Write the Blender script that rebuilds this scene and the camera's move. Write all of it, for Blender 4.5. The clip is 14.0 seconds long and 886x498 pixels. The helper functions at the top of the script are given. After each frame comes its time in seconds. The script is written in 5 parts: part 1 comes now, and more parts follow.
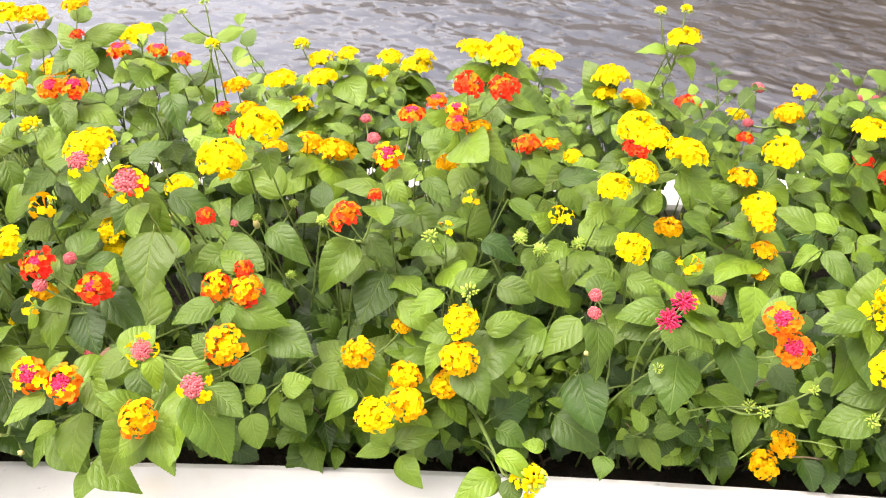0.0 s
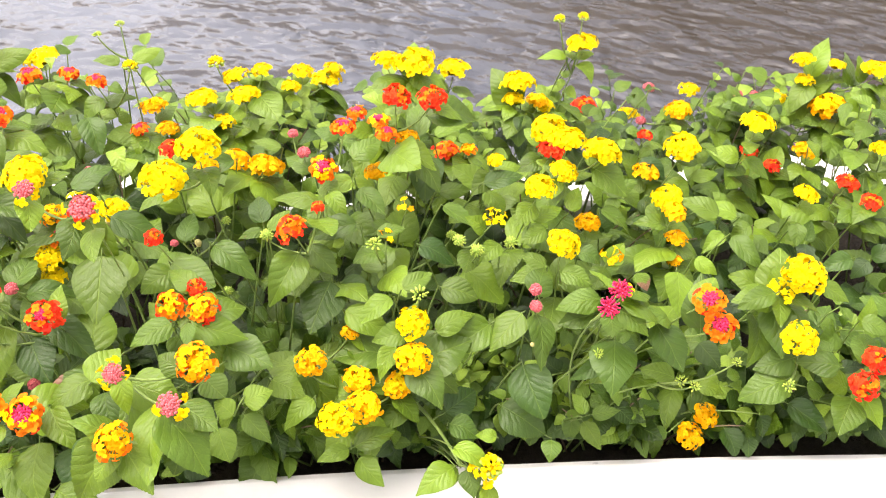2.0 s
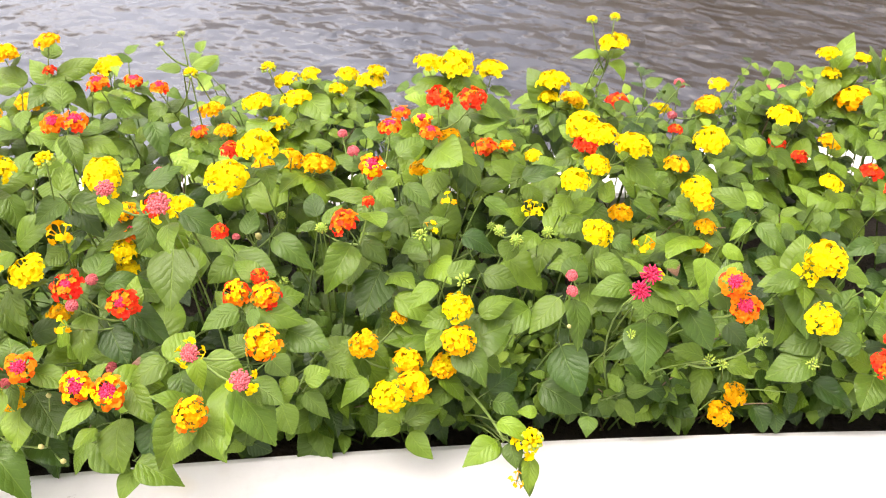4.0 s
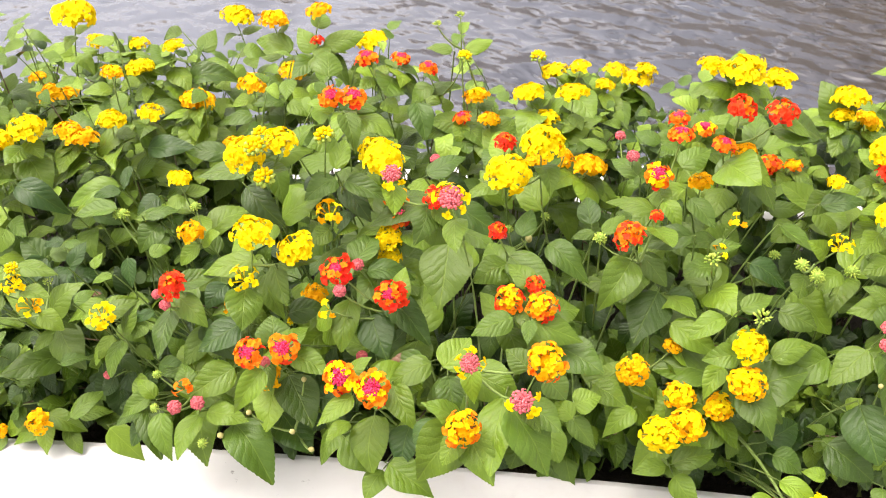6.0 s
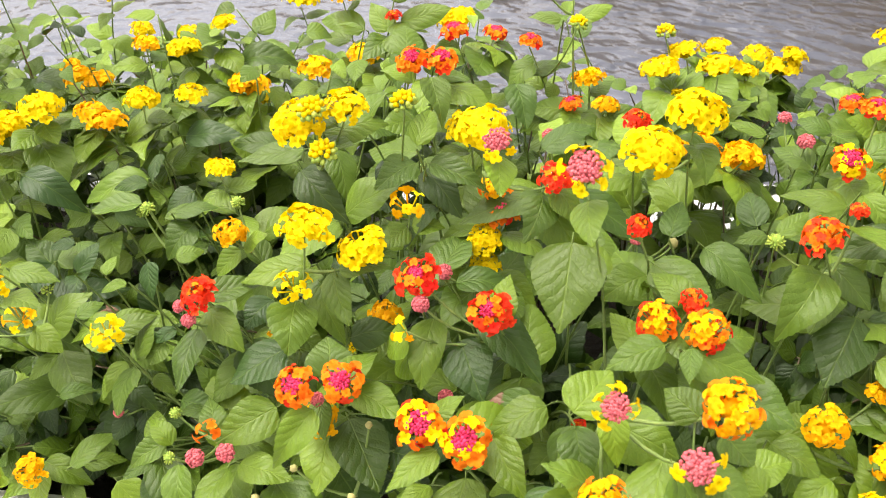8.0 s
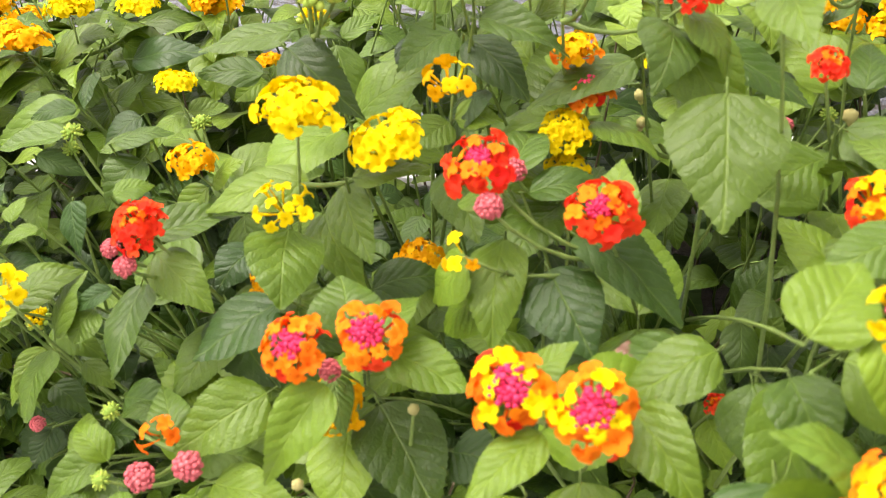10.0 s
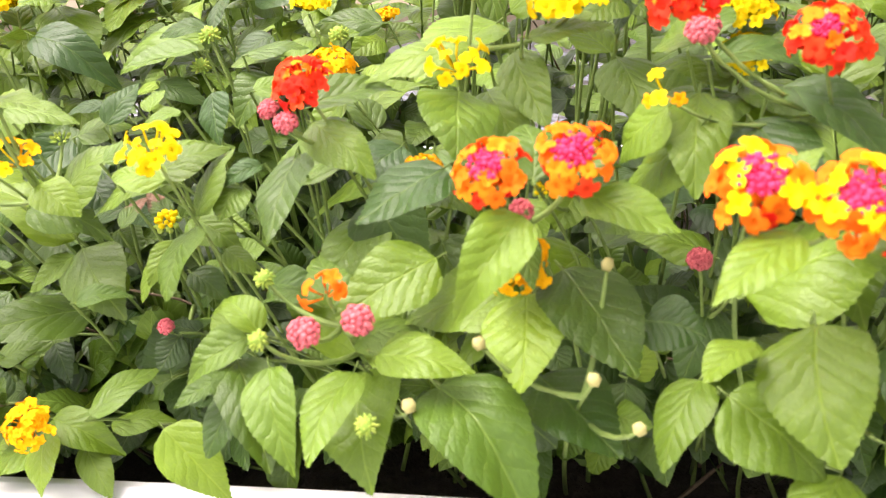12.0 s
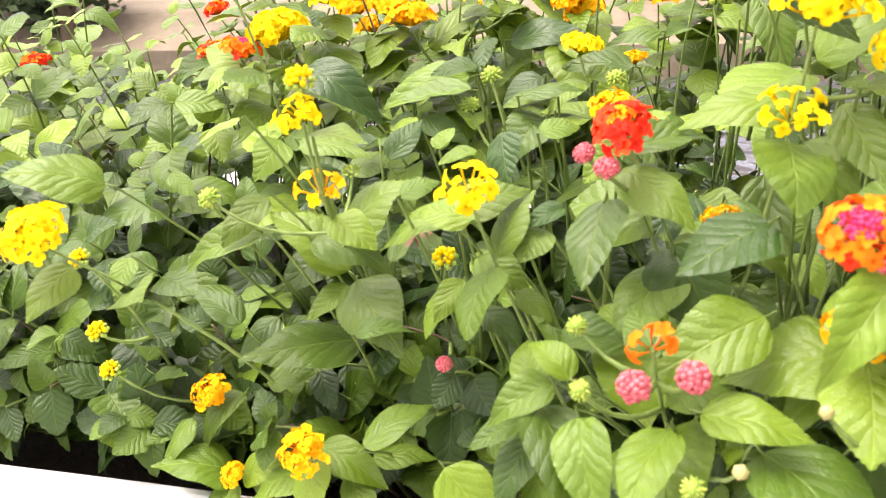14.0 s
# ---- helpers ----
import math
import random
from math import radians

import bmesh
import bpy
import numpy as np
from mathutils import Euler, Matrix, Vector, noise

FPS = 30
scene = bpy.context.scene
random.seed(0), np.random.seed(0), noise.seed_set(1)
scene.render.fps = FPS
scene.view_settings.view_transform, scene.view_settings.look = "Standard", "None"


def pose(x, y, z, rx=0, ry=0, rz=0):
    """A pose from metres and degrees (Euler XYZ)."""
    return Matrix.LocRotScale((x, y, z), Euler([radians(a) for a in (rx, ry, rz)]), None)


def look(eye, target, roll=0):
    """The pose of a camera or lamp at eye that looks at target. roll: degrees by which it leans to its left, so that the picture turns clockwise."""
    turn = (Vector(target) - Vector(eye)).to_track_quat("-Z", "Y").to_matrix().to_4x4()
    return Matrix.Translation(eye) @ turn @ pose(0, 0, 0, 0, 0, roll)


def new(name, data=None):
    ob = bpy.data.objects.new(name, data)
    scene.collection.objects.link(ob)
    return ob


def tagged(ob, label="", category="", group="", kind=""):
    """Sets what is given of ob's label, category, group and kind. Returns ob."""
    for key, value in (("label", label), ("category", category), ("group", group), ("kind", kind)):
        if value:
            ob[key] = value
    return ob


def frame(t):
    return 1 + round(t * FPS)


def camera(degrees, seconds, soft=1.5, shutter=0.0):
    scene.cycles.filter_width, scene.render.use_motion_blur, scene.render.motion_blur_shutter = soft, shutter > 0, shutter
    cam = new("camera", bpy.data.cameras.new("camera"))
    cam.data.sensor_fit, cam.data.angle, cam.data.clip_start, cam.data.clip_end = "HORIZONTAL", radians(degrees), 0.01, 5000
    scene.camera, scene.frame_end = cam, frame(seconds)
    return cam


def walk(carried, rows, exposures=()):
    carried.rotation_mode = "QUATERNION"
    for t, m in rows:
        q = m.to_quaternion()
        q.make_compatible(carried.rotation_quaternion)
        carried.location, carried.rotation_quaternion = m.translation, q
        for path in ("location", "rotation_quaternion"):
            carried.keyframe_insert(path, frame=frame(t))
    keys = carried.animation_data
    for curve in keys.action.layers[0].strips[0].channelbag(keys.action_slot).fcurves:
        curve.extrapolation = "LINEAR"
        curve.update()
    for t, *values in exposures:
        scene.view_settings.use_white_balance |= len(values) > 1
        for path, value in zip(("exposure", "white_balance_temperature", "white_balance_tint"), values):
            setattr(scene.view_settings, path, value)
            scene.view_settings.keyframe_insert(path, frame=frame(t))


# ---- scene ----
cam = camera(50.4, 14.0, soft=1.0)
cam.data.dof.use_dof, cam.data.dof.focus_distance, cam.data.dof.aperture_fstop = True, 0.64, 25.0
PATH = [
    (0, 0.0607, 0.0909, 1.2731, 60.47, -0.04, 3.07),
    (0.5, 0.0444, 0.0869, 1.2718, 60.51, -0.14, 2.68),
    (1, 0.0322, 0.0862, 1.2797, 60.81, -0.59, 0.48),
    (1.5, 0.0244, 0.0823, 1.2821, 60.91, -0.45, -2.38),
    (2, 0.0079, 0.0649, 1.2875, 60.86, -0.73, -5.49),
    (2.2, 0.0006, 0.0530, 1.2919, 60.90, -0.74, -5.88),
    (4.3, -0.0022, 0.0126, 1.3093, 60.64, 1.05, -3.22),
    (4.5, -0.0154, 0.0103, 1.3050, 60.86, 0.73, -2.18),
    (5, -0.0403, 0.0213, 1.3081, 60.29, -0.07, 1.57),
    (5.5, -0.0649, 0.0394, 1.3078, 59.96, -0.29, 5.54),
    (6, -0.0886, 0.0744, 1.2950, 59.98, -0.05, 8.28),
    (6.5, -0.1041, 0.0996, 1.2820, 60.59, 0.13, 10.55),
    (7, -0.1105, 0.1350, 1.2589, 61.58, 1.03, 12.23),
    (7.2, -0.1175, 0.1483, 1.2439, 62.12, 0.70, 12.39),
    (9.3, -0.1615, 0.3108, 1.0995, 63.88, 2.19, 11.03),
    (9.5, -0.1691, 0.3213, 1.0895, 64.20, 2.44, 10.74),
    (10, -0.1983, 0.3411, 1.0515, 65.33, 3.40, 10.41),
    (10.5, -0.2135, 0.3419, 1.0308, 66.60, 4.13, 10.17),
    (11, -0.2196, 0.3438, 0.9759, 69.32, 4.51, 11.19),
    (11.5, -0.2309, 0.3347, 0.9722, 70.63, 4.42, 11.69),
    (12, -0.2496, 0.3274, 0.9721, 70.69, 3.29, 13.02),
    (12.5, -0.2609, 0.3233, 0.9732, 71.66, 2.33, 14.12),
    (13, -0.2729, 0.3192, 0.9672, 72.57, 1.50, 17.08),
    (13.5, -0.2856, 0.3151, 0.9740, 72.31, 1.96, 18.41),
    (14, -0.3092, 0.3177, 0.9760, 73.39, 2.62, 21.91),
]
walk(cam, [(t, pose(x, y, z, rx, ry, rz)) for t, x, y, z, rx, ry, rz in PATH],
     exposures=[(0.0, 1.74, 6950, 17), (5.0, 1.56, 6900, 17), (7.0, 1.46, 6900, 16), (9.5, 1.38, 6950, 14), (10.5, 1.66, 6950, 16),
                (11.5, 1.90, 6850, 20), (12.5, 2.0, 6850, 22), (13.5, 1.97, 6900, 23), (14.0, 1.97, 6900, 23)])

# ---- light ----
world = bpy.data.worlds.new("overcast_sky")
scene.world = world
world.use_nodes = True
wn, wl = world.node_tree.nodes, world.node_tree.links
sky = wn.new("ShaderNodeTexSky")
sky.sky_type, sky.sun_disc = "NISHITA", False
sky.sun_elevation, sky.sun_rotation = radians(70), radians(248)
sky.air_density, sky.dust_density, sky.ozone_density = 1.0, 4.0, 0.6
veil = wn.new("ShaderNodeHueSaturation")
veil.inputs["Saturation"].default_value = 0.12
wl.new(sky.outputs[0], veil.inputs["Color"])
wl.new(veil.outputs[0], wn["Background"].inputs["Color"])
wn["Background"].inputs["Strength"].default_value = 0.15
sun_data = bpy.data.lights.new("sun", "SUN")
sun_data.energy, sun_data.angle, sun_data.color = 1.5, radians(60), (1.0, 0.955, 0.86)
sun = new("sun", sun_data)
sun.matrix_world = look((-2.1, -0.85, 6.5), (0, 0, 0))


# ---- materials ----
def shader(name):
    m = bpy.data.materials.new(name)
    m.use_nodes = True
    return m, m.node_tree.nodes, m.node_tree.links, m.node_tree.nodes["Principled BSDF"]


def math_node(n, l, op, a, b=None, c=None):
    node = n.new("ShaderNodeMath")
    node.operation = op
    for i, v in enumerate((a, b, c)):
        if v is None:
            continue
        if isinstance(v, (int, float)):
            node.inputs[i].default_value = v
        else:
            l.new(v, node.inputs[i])
    return node.outputs[0]


def noise_node(n, l, scale, detail=4, rough=0.55, coord=None):
    t = n.new("ShaderNodeTexNoise")
    t.inputs["Scale"].default_value, t.inputs["Detail"].default_value, t.inputs["Roughness"].default_value = scale, detail, rough
    if coord:
        l.new(coord, t.inputs["Vector"])
    return t.outputs["Fac"]


def ramp(n, l, fac, stops):
    r = n.new("ShaderNodeValToRGB")
    while len(r.color_ramp.elements) < len(stops):
        r.color_ramp.elements.new(0.5)
    for e, (p, c) in zip(r.color_ramp.elements, stops):
        e.position, e.color = p, (*c, 1)
    l.new(fac, r.inputs[0])
    return r.outputs["Color"]


def bump(n, l, height, strength, distance, bsdf):
    b = n.new("ShaderNodeBump")
    b.inputs["Strength"].default_value, b.inputs["Distance"].default_value = strength, distance
    l.new(height, b.inputs["Height"])
    l.new(b.outputs[0], bsdf.inputs["Normal"])
    return b


def mix(n, l, fac, a, b, blend="MIX"):
    m = n.new("ShaderNodeMix")
    m.data_type, m.blend_type = "RGBA", blend
    for i, v in ((0, fac), (6, a), (7, b)):
        if isinstance(v, (int, float)):
            m.inputs[i].default_value = v
        elif isinstance(v, tuple):
            m.inputs[i].default_value = (*v, 1)
        else:
            l.new(v, m.inputs[i])
    return m.outputs[2]


def leaf_material(name, joined, scorched=False):
    m, n, l, b = shader(name)
    tc = n.new("ShaderNodeTexCoord")
    sep = n.new("ShaderNodeSeparateXYZ")
    l.new(tc.outputs["UV"], sep.inputs[0])
    across = math_node(n, l, "ABSOLUTE", math_node(n, l, "SUBTRACT", sep.outputs[0], 0.5))
    along = sep.outputs[1]
    if joined:
        own = n.new("ShaderNodeNewGeometry")
        tone = ramp(n, l, own.outputs["Random Per Island"], joined)
    else:
        tone = n.new("ShaderNodeObjectInfo").outputs["Color"]
    # side veins run forward from the midrib, a fine net lies between them, the blade swells in its meshes
    bow = math_node(n, l, "POWER", across, 0.85)
    wob = math_node(n, l, "MULTIPLY", noise_node(n, l, 4, 2, 0.5, tc.outputs["UV"]), 1.1)
    phase = math_node(n, l, "SUBTRACT", math_node(n, l, "ADD", math_node(n, l, "MULTIPLY", along, 6.2), wob), math_node(n, l, "MULTIPLY", bow, 4.4))
    saw = math_node(n, l, "ABSOLUTE", math_node(n, l, "SUBTRACT", math_node(n, l, "FRACT", phase), 0.5))
    side = math_node(n, l, "SMOOTH_MIN", math_node(n, l, "MULTIPLY", saw, 13.0), 1.0, 0.4)
    rib = math_node(n, l, "SMOOTH_MIN", math_node(n, l, "MULTIPLY", across, 55.0), 1.0, 0.3)
    vein = math_node(n, l, "MULTIPLY", side, rib)
    net = n.new("ShaderNodeTexVoronoi")
    net.feature = "DISTANCE_TO_EDGE"
    net.inputs["Scale"].default_value = 17
    l.new(tc.outputs["UV"], net.inputs["Vector"])
    mesh_swell = math_node(n, l, "SMOOTH_MIN", math_node(n, l, "MULTIPLY", net.outputs["Distance"], 3.2), 1.0, 0.5)
    swell = math_node(n, l, "MULTIPLY", math_node(n, l, "POWER", math_node(n, l, "MULTIPLY", saw, 2.0), 0.5), rib)
    fine = noise_node(n, l, 38, 3, 0.6, tc.outputs["UV"])
    blot = noise_node(n, l, 2.6, 4, 0.65, tc.outputs["UV"])
    dull = mix(n, l, 0.4, tone, (0.55, 0.66, 0.5), "MULTIPLY")
    base = mix(n, l, math_node(n, l, "SUBTRACT", math_node(n, l, "MULTIPLY", blot, 1.8), 0.45), tone, dull)
    base = mix(n, l, math_node(n, l, "MULTIPLY", mesh_swell, 0.8), mix(n, l, 0.4, base, (0.62, 0.7, 0.6), "MULTIPLY"), base)
    light = mix(n, l, 0.16, tone, (0.36, 0.50, 0.08))
    col = mix(n, l, math_node(n, l, "ADD", math_node(n, l, "MULTIPLY", rib, 0.75), math_node(n, l, "MULTIPLY", side, 0.25)), light, base)
    if scorched:
        edge = math_node(n, l, "ADD", along, math_node(n, l, "MULTIPLY", math_node(n, l, "SUBTRACT", blot, 0.5), 0.9))
        burnt = math_node(n, l, "MULTIPLY", math_node(n, l, "SUBTRACT", edge, 0.5), 14.0)
        burnt.node.use_clamp = True
        col = mix(n, l, burnt, col, (0.17, 0.085, 0.05))
    l.new(col, b.inputs["Base Color"])
    b.inputs["Roughness"].default_value = 0.40
    b.inputs["Specular IOR Level"].default_value = 0.33
    h = math_node(n, l, "ADD", math_node(n, l, "ADD", swell, math_node(n, l, "MULTIPLY", mesh_swell, 0.3)), math_node(n, l, "MULTIPLY", fine, 0.3))
    bump(n, l, h, 0.45, 0.0009, b)
    tr = n.new("ShaderNodeBsdfTranslucent")
    l.new(mix(n, l, 0.35, col, (0.44, 0.64, 0.05)), tr.inputs["Color"])
    mx = n.new("ShaderNodeMixShader")
    mx.inputs[0].default_value = 0.10
    l.new(b.outputs[0], mx.inputs[1])
    l.new(tr.outputs[0], mx.inputs[2])
    l.new(mx.outputs[0], n["Material Output"].inputs["Surface"])
    return m


def petal_material(name, dark, bright, soft=0.25):
    m, n, l, b = shader(name)
    geo = n.new("ShaderNodeNewGeometry")
    tc = n.new("ShaderNodeTexCoord")
    f = noise_node(n, l, 14, 3, 0.6, tc.outputs["Object"])
    mixf = math_node(n, l, "ADD", math_node(n, l, "MULTIPLY", geo.outputs["Random Per Island"], 0.65), math_node(n, l, "MULTIPLY", f, 0.35))
    col = ramp(n, l, mixf, [(0.1, dark), (0.85, bright)])
    l.new(col, b.inputs["Base Color"])
    b.inputs["Roughness"].default_value = 0.75
    b.inputs["Specular IOR Level"].default_value = 0.15
    tr = n.new("ShaderNodeBsdfTranslucent")
    l.new(col, tr.inputs["Color"])
    mx = n.new("ShaderNodeMixShader")
    mx.inputs[0].default_value = soft
    l.new(b.outputs[0], mx.inputs[1])
    l.new(tr.outputs[0], mx.inputs[2])
    l.new(mx.outputs[0], n["Material Output"].inputs["Surface"])
    return m


def grain_material(name, stops, scale, rough=0.8, relief=0.3, deep=0.002, fine=8.0, spec=0.4):
    m, n, l, b = shader(name)
    tc = n.new("ShaderNodeTexCoord")
    a = noise_node(n, l, scale, 5, 0.6, tc.outputs["Object"])
    c = noise_node(n, l, scale * fine, 4, 0.65, tc.outputs["Object"])
    f = math_node(n, l, "ADD", math_node(n, l, "MULTIPLY", a, 0.6), math_node(n, l, "MULTIPLY", c, 0.4))
    l.new(ramp(n, l, f, stops), b.inputs["Base Color"])
    b.inputs["Roughness"].default_value = rough
    b.inputs["Specular IOR Level"].default_value = spec
    bump(n, l, c, relief, deep, b)
    return m


def rim_material():
    """White paint on concrete: faint grime, a few dark scuffs and yellowish stains."""
    m, n, l, b = shader("white_painted_concrete")
    tc = n.new("ShaderNodeTexCoord")
    grime = noise_node(n, l, 5.0, 5, 0.6, tc.outputs["Object"])
    fine = noise_node(n, l, 70.0, 4, 0.65, tc.outputs["Object"])
    col = ramp(n, l, math_node(n, l, "ADD", math_node(n, l, "MULTIPLY", grime, 0.6), math_node(n, l, "MULTIPLY", fine, 0.4)), [(0.25, (0.62, 0.61, 0.60)), (0.45, (0.71, 0.705, 0.70)), (0.8, (0.77, 0.765, 0.765))])
    stain = math_node(n, l, "MULTIPLY", math_node(n, l, "SUBTRACT", noise_node(n, l, 9.0, 2, 0.5, tc.outputs["Object"]), 0.66), 4.0)
    stain.node.use_clamp = True
    col = mix(n, l, stain, col, (0.70, 0.60, 0.42))
    scuff = math_node(n, l, "MULTIPLY", math_node(n, l, "SUBTRACT", noise_node(n, l, 48.0, 5, 0.7, tc.outputs["Object"]), 0.655), 22.0)
    scuff.node.use_clamp = True
    where = math_node(n, l, "MULTIPLY", math_node(n, l, "SUBTRACT", noise_node(n, l, 3.5, 2, 0.5, tc.outputs["Object"]), 0.5), 6.0)
    where.node.use_clamp = True
    col = mix(n, l, math_node(n, l, "MULTIPLY", scuff, where), col, (0.26, 0.25, 0.24))
    l.new(col, b.inputs["Base Color"])
    b.inputs["Roughness"].default_value = 0.55
    bump(n, l, fine, 0.12, 0.001, b)
    return m


def water_material():
    m, n, l, b = shader("river_water")
    tc = n.new("ShaderNodeTexCoord")

    def stretched(long, short, turn):
        mp = n.new("ShaderNodeMapping")
        mp.vector_type = "TEXTURE"
        mp.inputs["Scale"].default_value = (long, short, 1)
        mp.inputs["Rotation"].default_value = (0, 0, radians(turn))
        l.new(tc.outputs["Object"], mp.inputs["Vector"])
        return mp.outputs[0]

    ripple = noise_node(n, l, 1.0, 1.6, 0.5, stretched(0.32, 0.22, -60))
    chop = noise_node(n, l, 1.0, 1.5, 0.5, stretched(0.14, 0.08, -45))
    gusts = noise_node(n, l, 1.0, 2.0, 0.5, stretched(2.6, 1.0, -50))
    sep = n.new("ShaderNodeSeparateXYZ")
    l.new(tc.outputs["Object"], sep.inputs[0])
    # calm water upstream with few gusts, more rippled water downstream
    sky_to_trees = math_node(n, l, "ADD", math_node(n, l, "MULTIPLY", sep.outputs[0], 0.13), math_node(n, l, "MULTIPLY", gusts, 1.0))
    rough = math_node(n, l, "MAXIMUM", math_node(n, l, "MULTIPLY", math_node(n, l, "SUBTRACT", sky_to_trees, 0.12), 1.6), 0.16)
    h = math_node(n, l, "MULTIPLY", math_node(n, l, "ADD", ripple, math_node(n, l, "MULTIPLY", chop, 0.14)), rough)
    # pale sky and dark tree reflections are put into the base colour
    l.new(ramp(n, l, sky_to_trees, [(0.15, (0.078, 0.088, 0.114)), (0.55, (0.062, 0.066, 0.080)), (1.0, (0.042, 0.039, 0.041))]), b.inputs["Base Color"])
    b.inputs["Roughness"].default_value = 0.07
    b.inputs["IOR"].default_value = 1.33
    bump(n, l, h, 1.0, 0.24, b)
    return m


LEAF = leaf_material("lantana_leaf", None)
SCORCHED = leaf_material("scorched_lantana_leaf", None, True)
# mature inner tones, with the shade of the bed darkened into them
FOLIAGE = leaf_material("mature_shade_foliage", [(0.0, (0.014, 0.038, 0.004)), (0.5, (0.033, 0.074, 0.008)), (0.95, (0.086, 0.150, 0.012))])
FRESH = leaf_material("fresh_lantana_foliage", [(0.0, (0.060, 0.120, 0.008)), (0.5, (0.128, 0.212, 0.018)), (0.95, (0.235, 0.345, 0.034))])
YELLOW = petal_material("yellow_petal", (0.76, 0.51, 0.0), (0.88, 0.70, 0.006))
GOLD = petal_material("golden_petal", (0.80, 0.33, 0.0), (0.90, 0.50, 0.004))
ORANGE = petal_material("orange_petal", (0.86, 0.14, 0.006), (0.90, 0.27, 0.008))
MAGENTA = petal_material("magenta_bud", (0.52, 0.012, 0.07), (0.78, 0.06, 0.15), 0.15)
RED = petal_material("red_petal", (0.74, 0.012, 0.01), (0.86, 0.07, 0.014))
PINK = petal_material("pink_bud", (0.47, 0.08, 0.10), (0.70, 0.175, 0.19), 0.12)
GREEN_BUD = petal_material("green_bud", (0.22, 0.36, 0.06), (0.46, 0.55, 0.10), 0.15)
HUSK = petal_material("pale_husk", (0.34, 0.32, 0.11), (0.46, 0.42, 0.17), 0.1)
STEM = grain_material("green_stem", [(0.3, (0.10, 0.17, 0.035)), (0.7, (0.22, 0.30, 0.07))], 60, 0.6)
BARK = grain_material("woody_stem", [(0.3, (0.09, 0.06, 0.035)), (0.7, (0.22, 0.16, 0.10))], 70, 0.85)
WHITE = rim_material()
SOIL = grain_material("dark_soil", [(0.3, (0.012, 0.009, 0.006)), (0.7, (0.045, 0.032, 0.02))], 18, 0.95, 0.9, 0.01)
PAVING = grain_material("grey_paving", [(0.3, (0.17, 0.165, 0.15)), (0.7, (0.26, 0.25, 0.23))], 3, 0.85)
QUAY = grain_material("quay_stone", [(0.3, (0.2, 0.18, 0.15)), (0.7, (0.34, 0.31, 0.27))], 2, 0.9)
BANK = grain_material("sandy_bank_wall", [(0.3, (0.11, 0.085, 0.055)), (0.7, (0.21, 0.17, 0.115))], 0.8, 0.9, 0.4, 0.03)
GRASS = grain_material("bank_grass", [(0.3, (0.05, 0.09, 0.025)), (0.7, (0.12, 0.17, 0.05))], 0.6, 0.95, 0.5, 0.05)
TREE_LEAF = grain_material("tree_leaf", [(0.3, (0.025, 0.05, 0.015)), (0.7, (0.07, 0.11, 0.035))], 1.5, 0.8)
WATER = water_material()


# ---- building helpers ----
def mesh_of(name, bm, *materials, smooth=True):
    me = bpy.data.meshes.new(name)
    bm.normal_update()
    bm.to_mesh(me)
    bm.free()
    for m in materials:
        me.materials.append(m)
    if smooth:
        me.polygons.foreach_set("use_smooth", [True] * len(me.polygons))
    return me


def place(name, me, world_matrix, parent=None, label=""):
    ob = new(name, me)
    if parent is not None:
        ob.parent = parent
        ob.matrix_basis = parent_inverse(parent) @ world_matrix
    else:
        ob.matrix_basis = world_matrix
    if label:
        ob["label"] = label
    return ob


def parent_inverse(ob):
    m = ob.matrix_basis.copy()
    while ob.parent is not None:
        ob = ob.parent
        m = ob.matrix_basis @ m
    return m.inverted()


def sweep(name, profile, stations, material, closed=True):
    """A profile of (y, z) carried along stations (x, y shift)."""
    bm = bmesh.new()
    rings = [[bm.verts.new((x, y + dy, z)) for y, z in profile] for x, dy in stations]
    k = len(profile)
    for r0, r1 in zip(rings, rings[1:]):
        for i in range(k if closed else k - 1):
            bm.faces.new((r0[i], r0[(i + 1) % k], r1[(i + 1) % k], r1[i]))
    if closed:
        bm.faces.new(rings[0])
        bm.faces.new(rings[-1][::-1])
    bmesh.ops.recalc_face_normals(bm, faces=bm.faces[:])
    return mesh_of(name, bm, material, smooth=False)


def box(name, x0, x1, y0, y1, z0, z1, material, bevel=0.0):
    bm = bmesh.new()
    bmesh.ops.create_cube(bm, size=1)
    for v in bm.verts:
        v.co = Vector(((x0 + x1) / 2 + v.co.x * (x1 - x0), (y0 + y1) / 2 + v.co.y * (y1 - y0), (z0 + z1) / 2 + v.co.z * (z1 - z0)))
    if bevel:
        bmesh.ops.bevel(bm, geom=bm.edges[:], offset=bevel, segments=2, affect="EDGES")
    return mesh_of(name, bm, material, smooth=False)


def tube(bm, points, r0, r1, sides=5, slot=0):
    rings = []
    for i, p in enumerate(points):
        a = points[max(i - 1, 0)]
        c = points[min(i + 1, len(points) - 1)]
        d = (c - a).normalized()
        s = d.orthogonal().normalized()
        t = d.cross(s)
        r = r0 + (r1 - r0) * i / (len(points) - 1)
        rings.append([bm.verts.new(p + r * (math.cos(k * math.tau / sides) * s + math.sin(k * math.tau / sides) * t)) for k in range(sides)])
    for q0, q1 in zip(rings, rings[1:]):
        # pair each ring with the nearest turn of the next
        off = min(range(sides), key=lambda o: (q1[o].co - q0[0].co).length)
        for k in range(sides):
            f = bm.faces.new((q0[k], q0[(k + 1) % sides], q1[(k + 1 + off) % sides], q1[(k + off) % sides]))
            f.material_index = slot
    f = bm.faces.new(rings[-1])
    f.material_index = slot


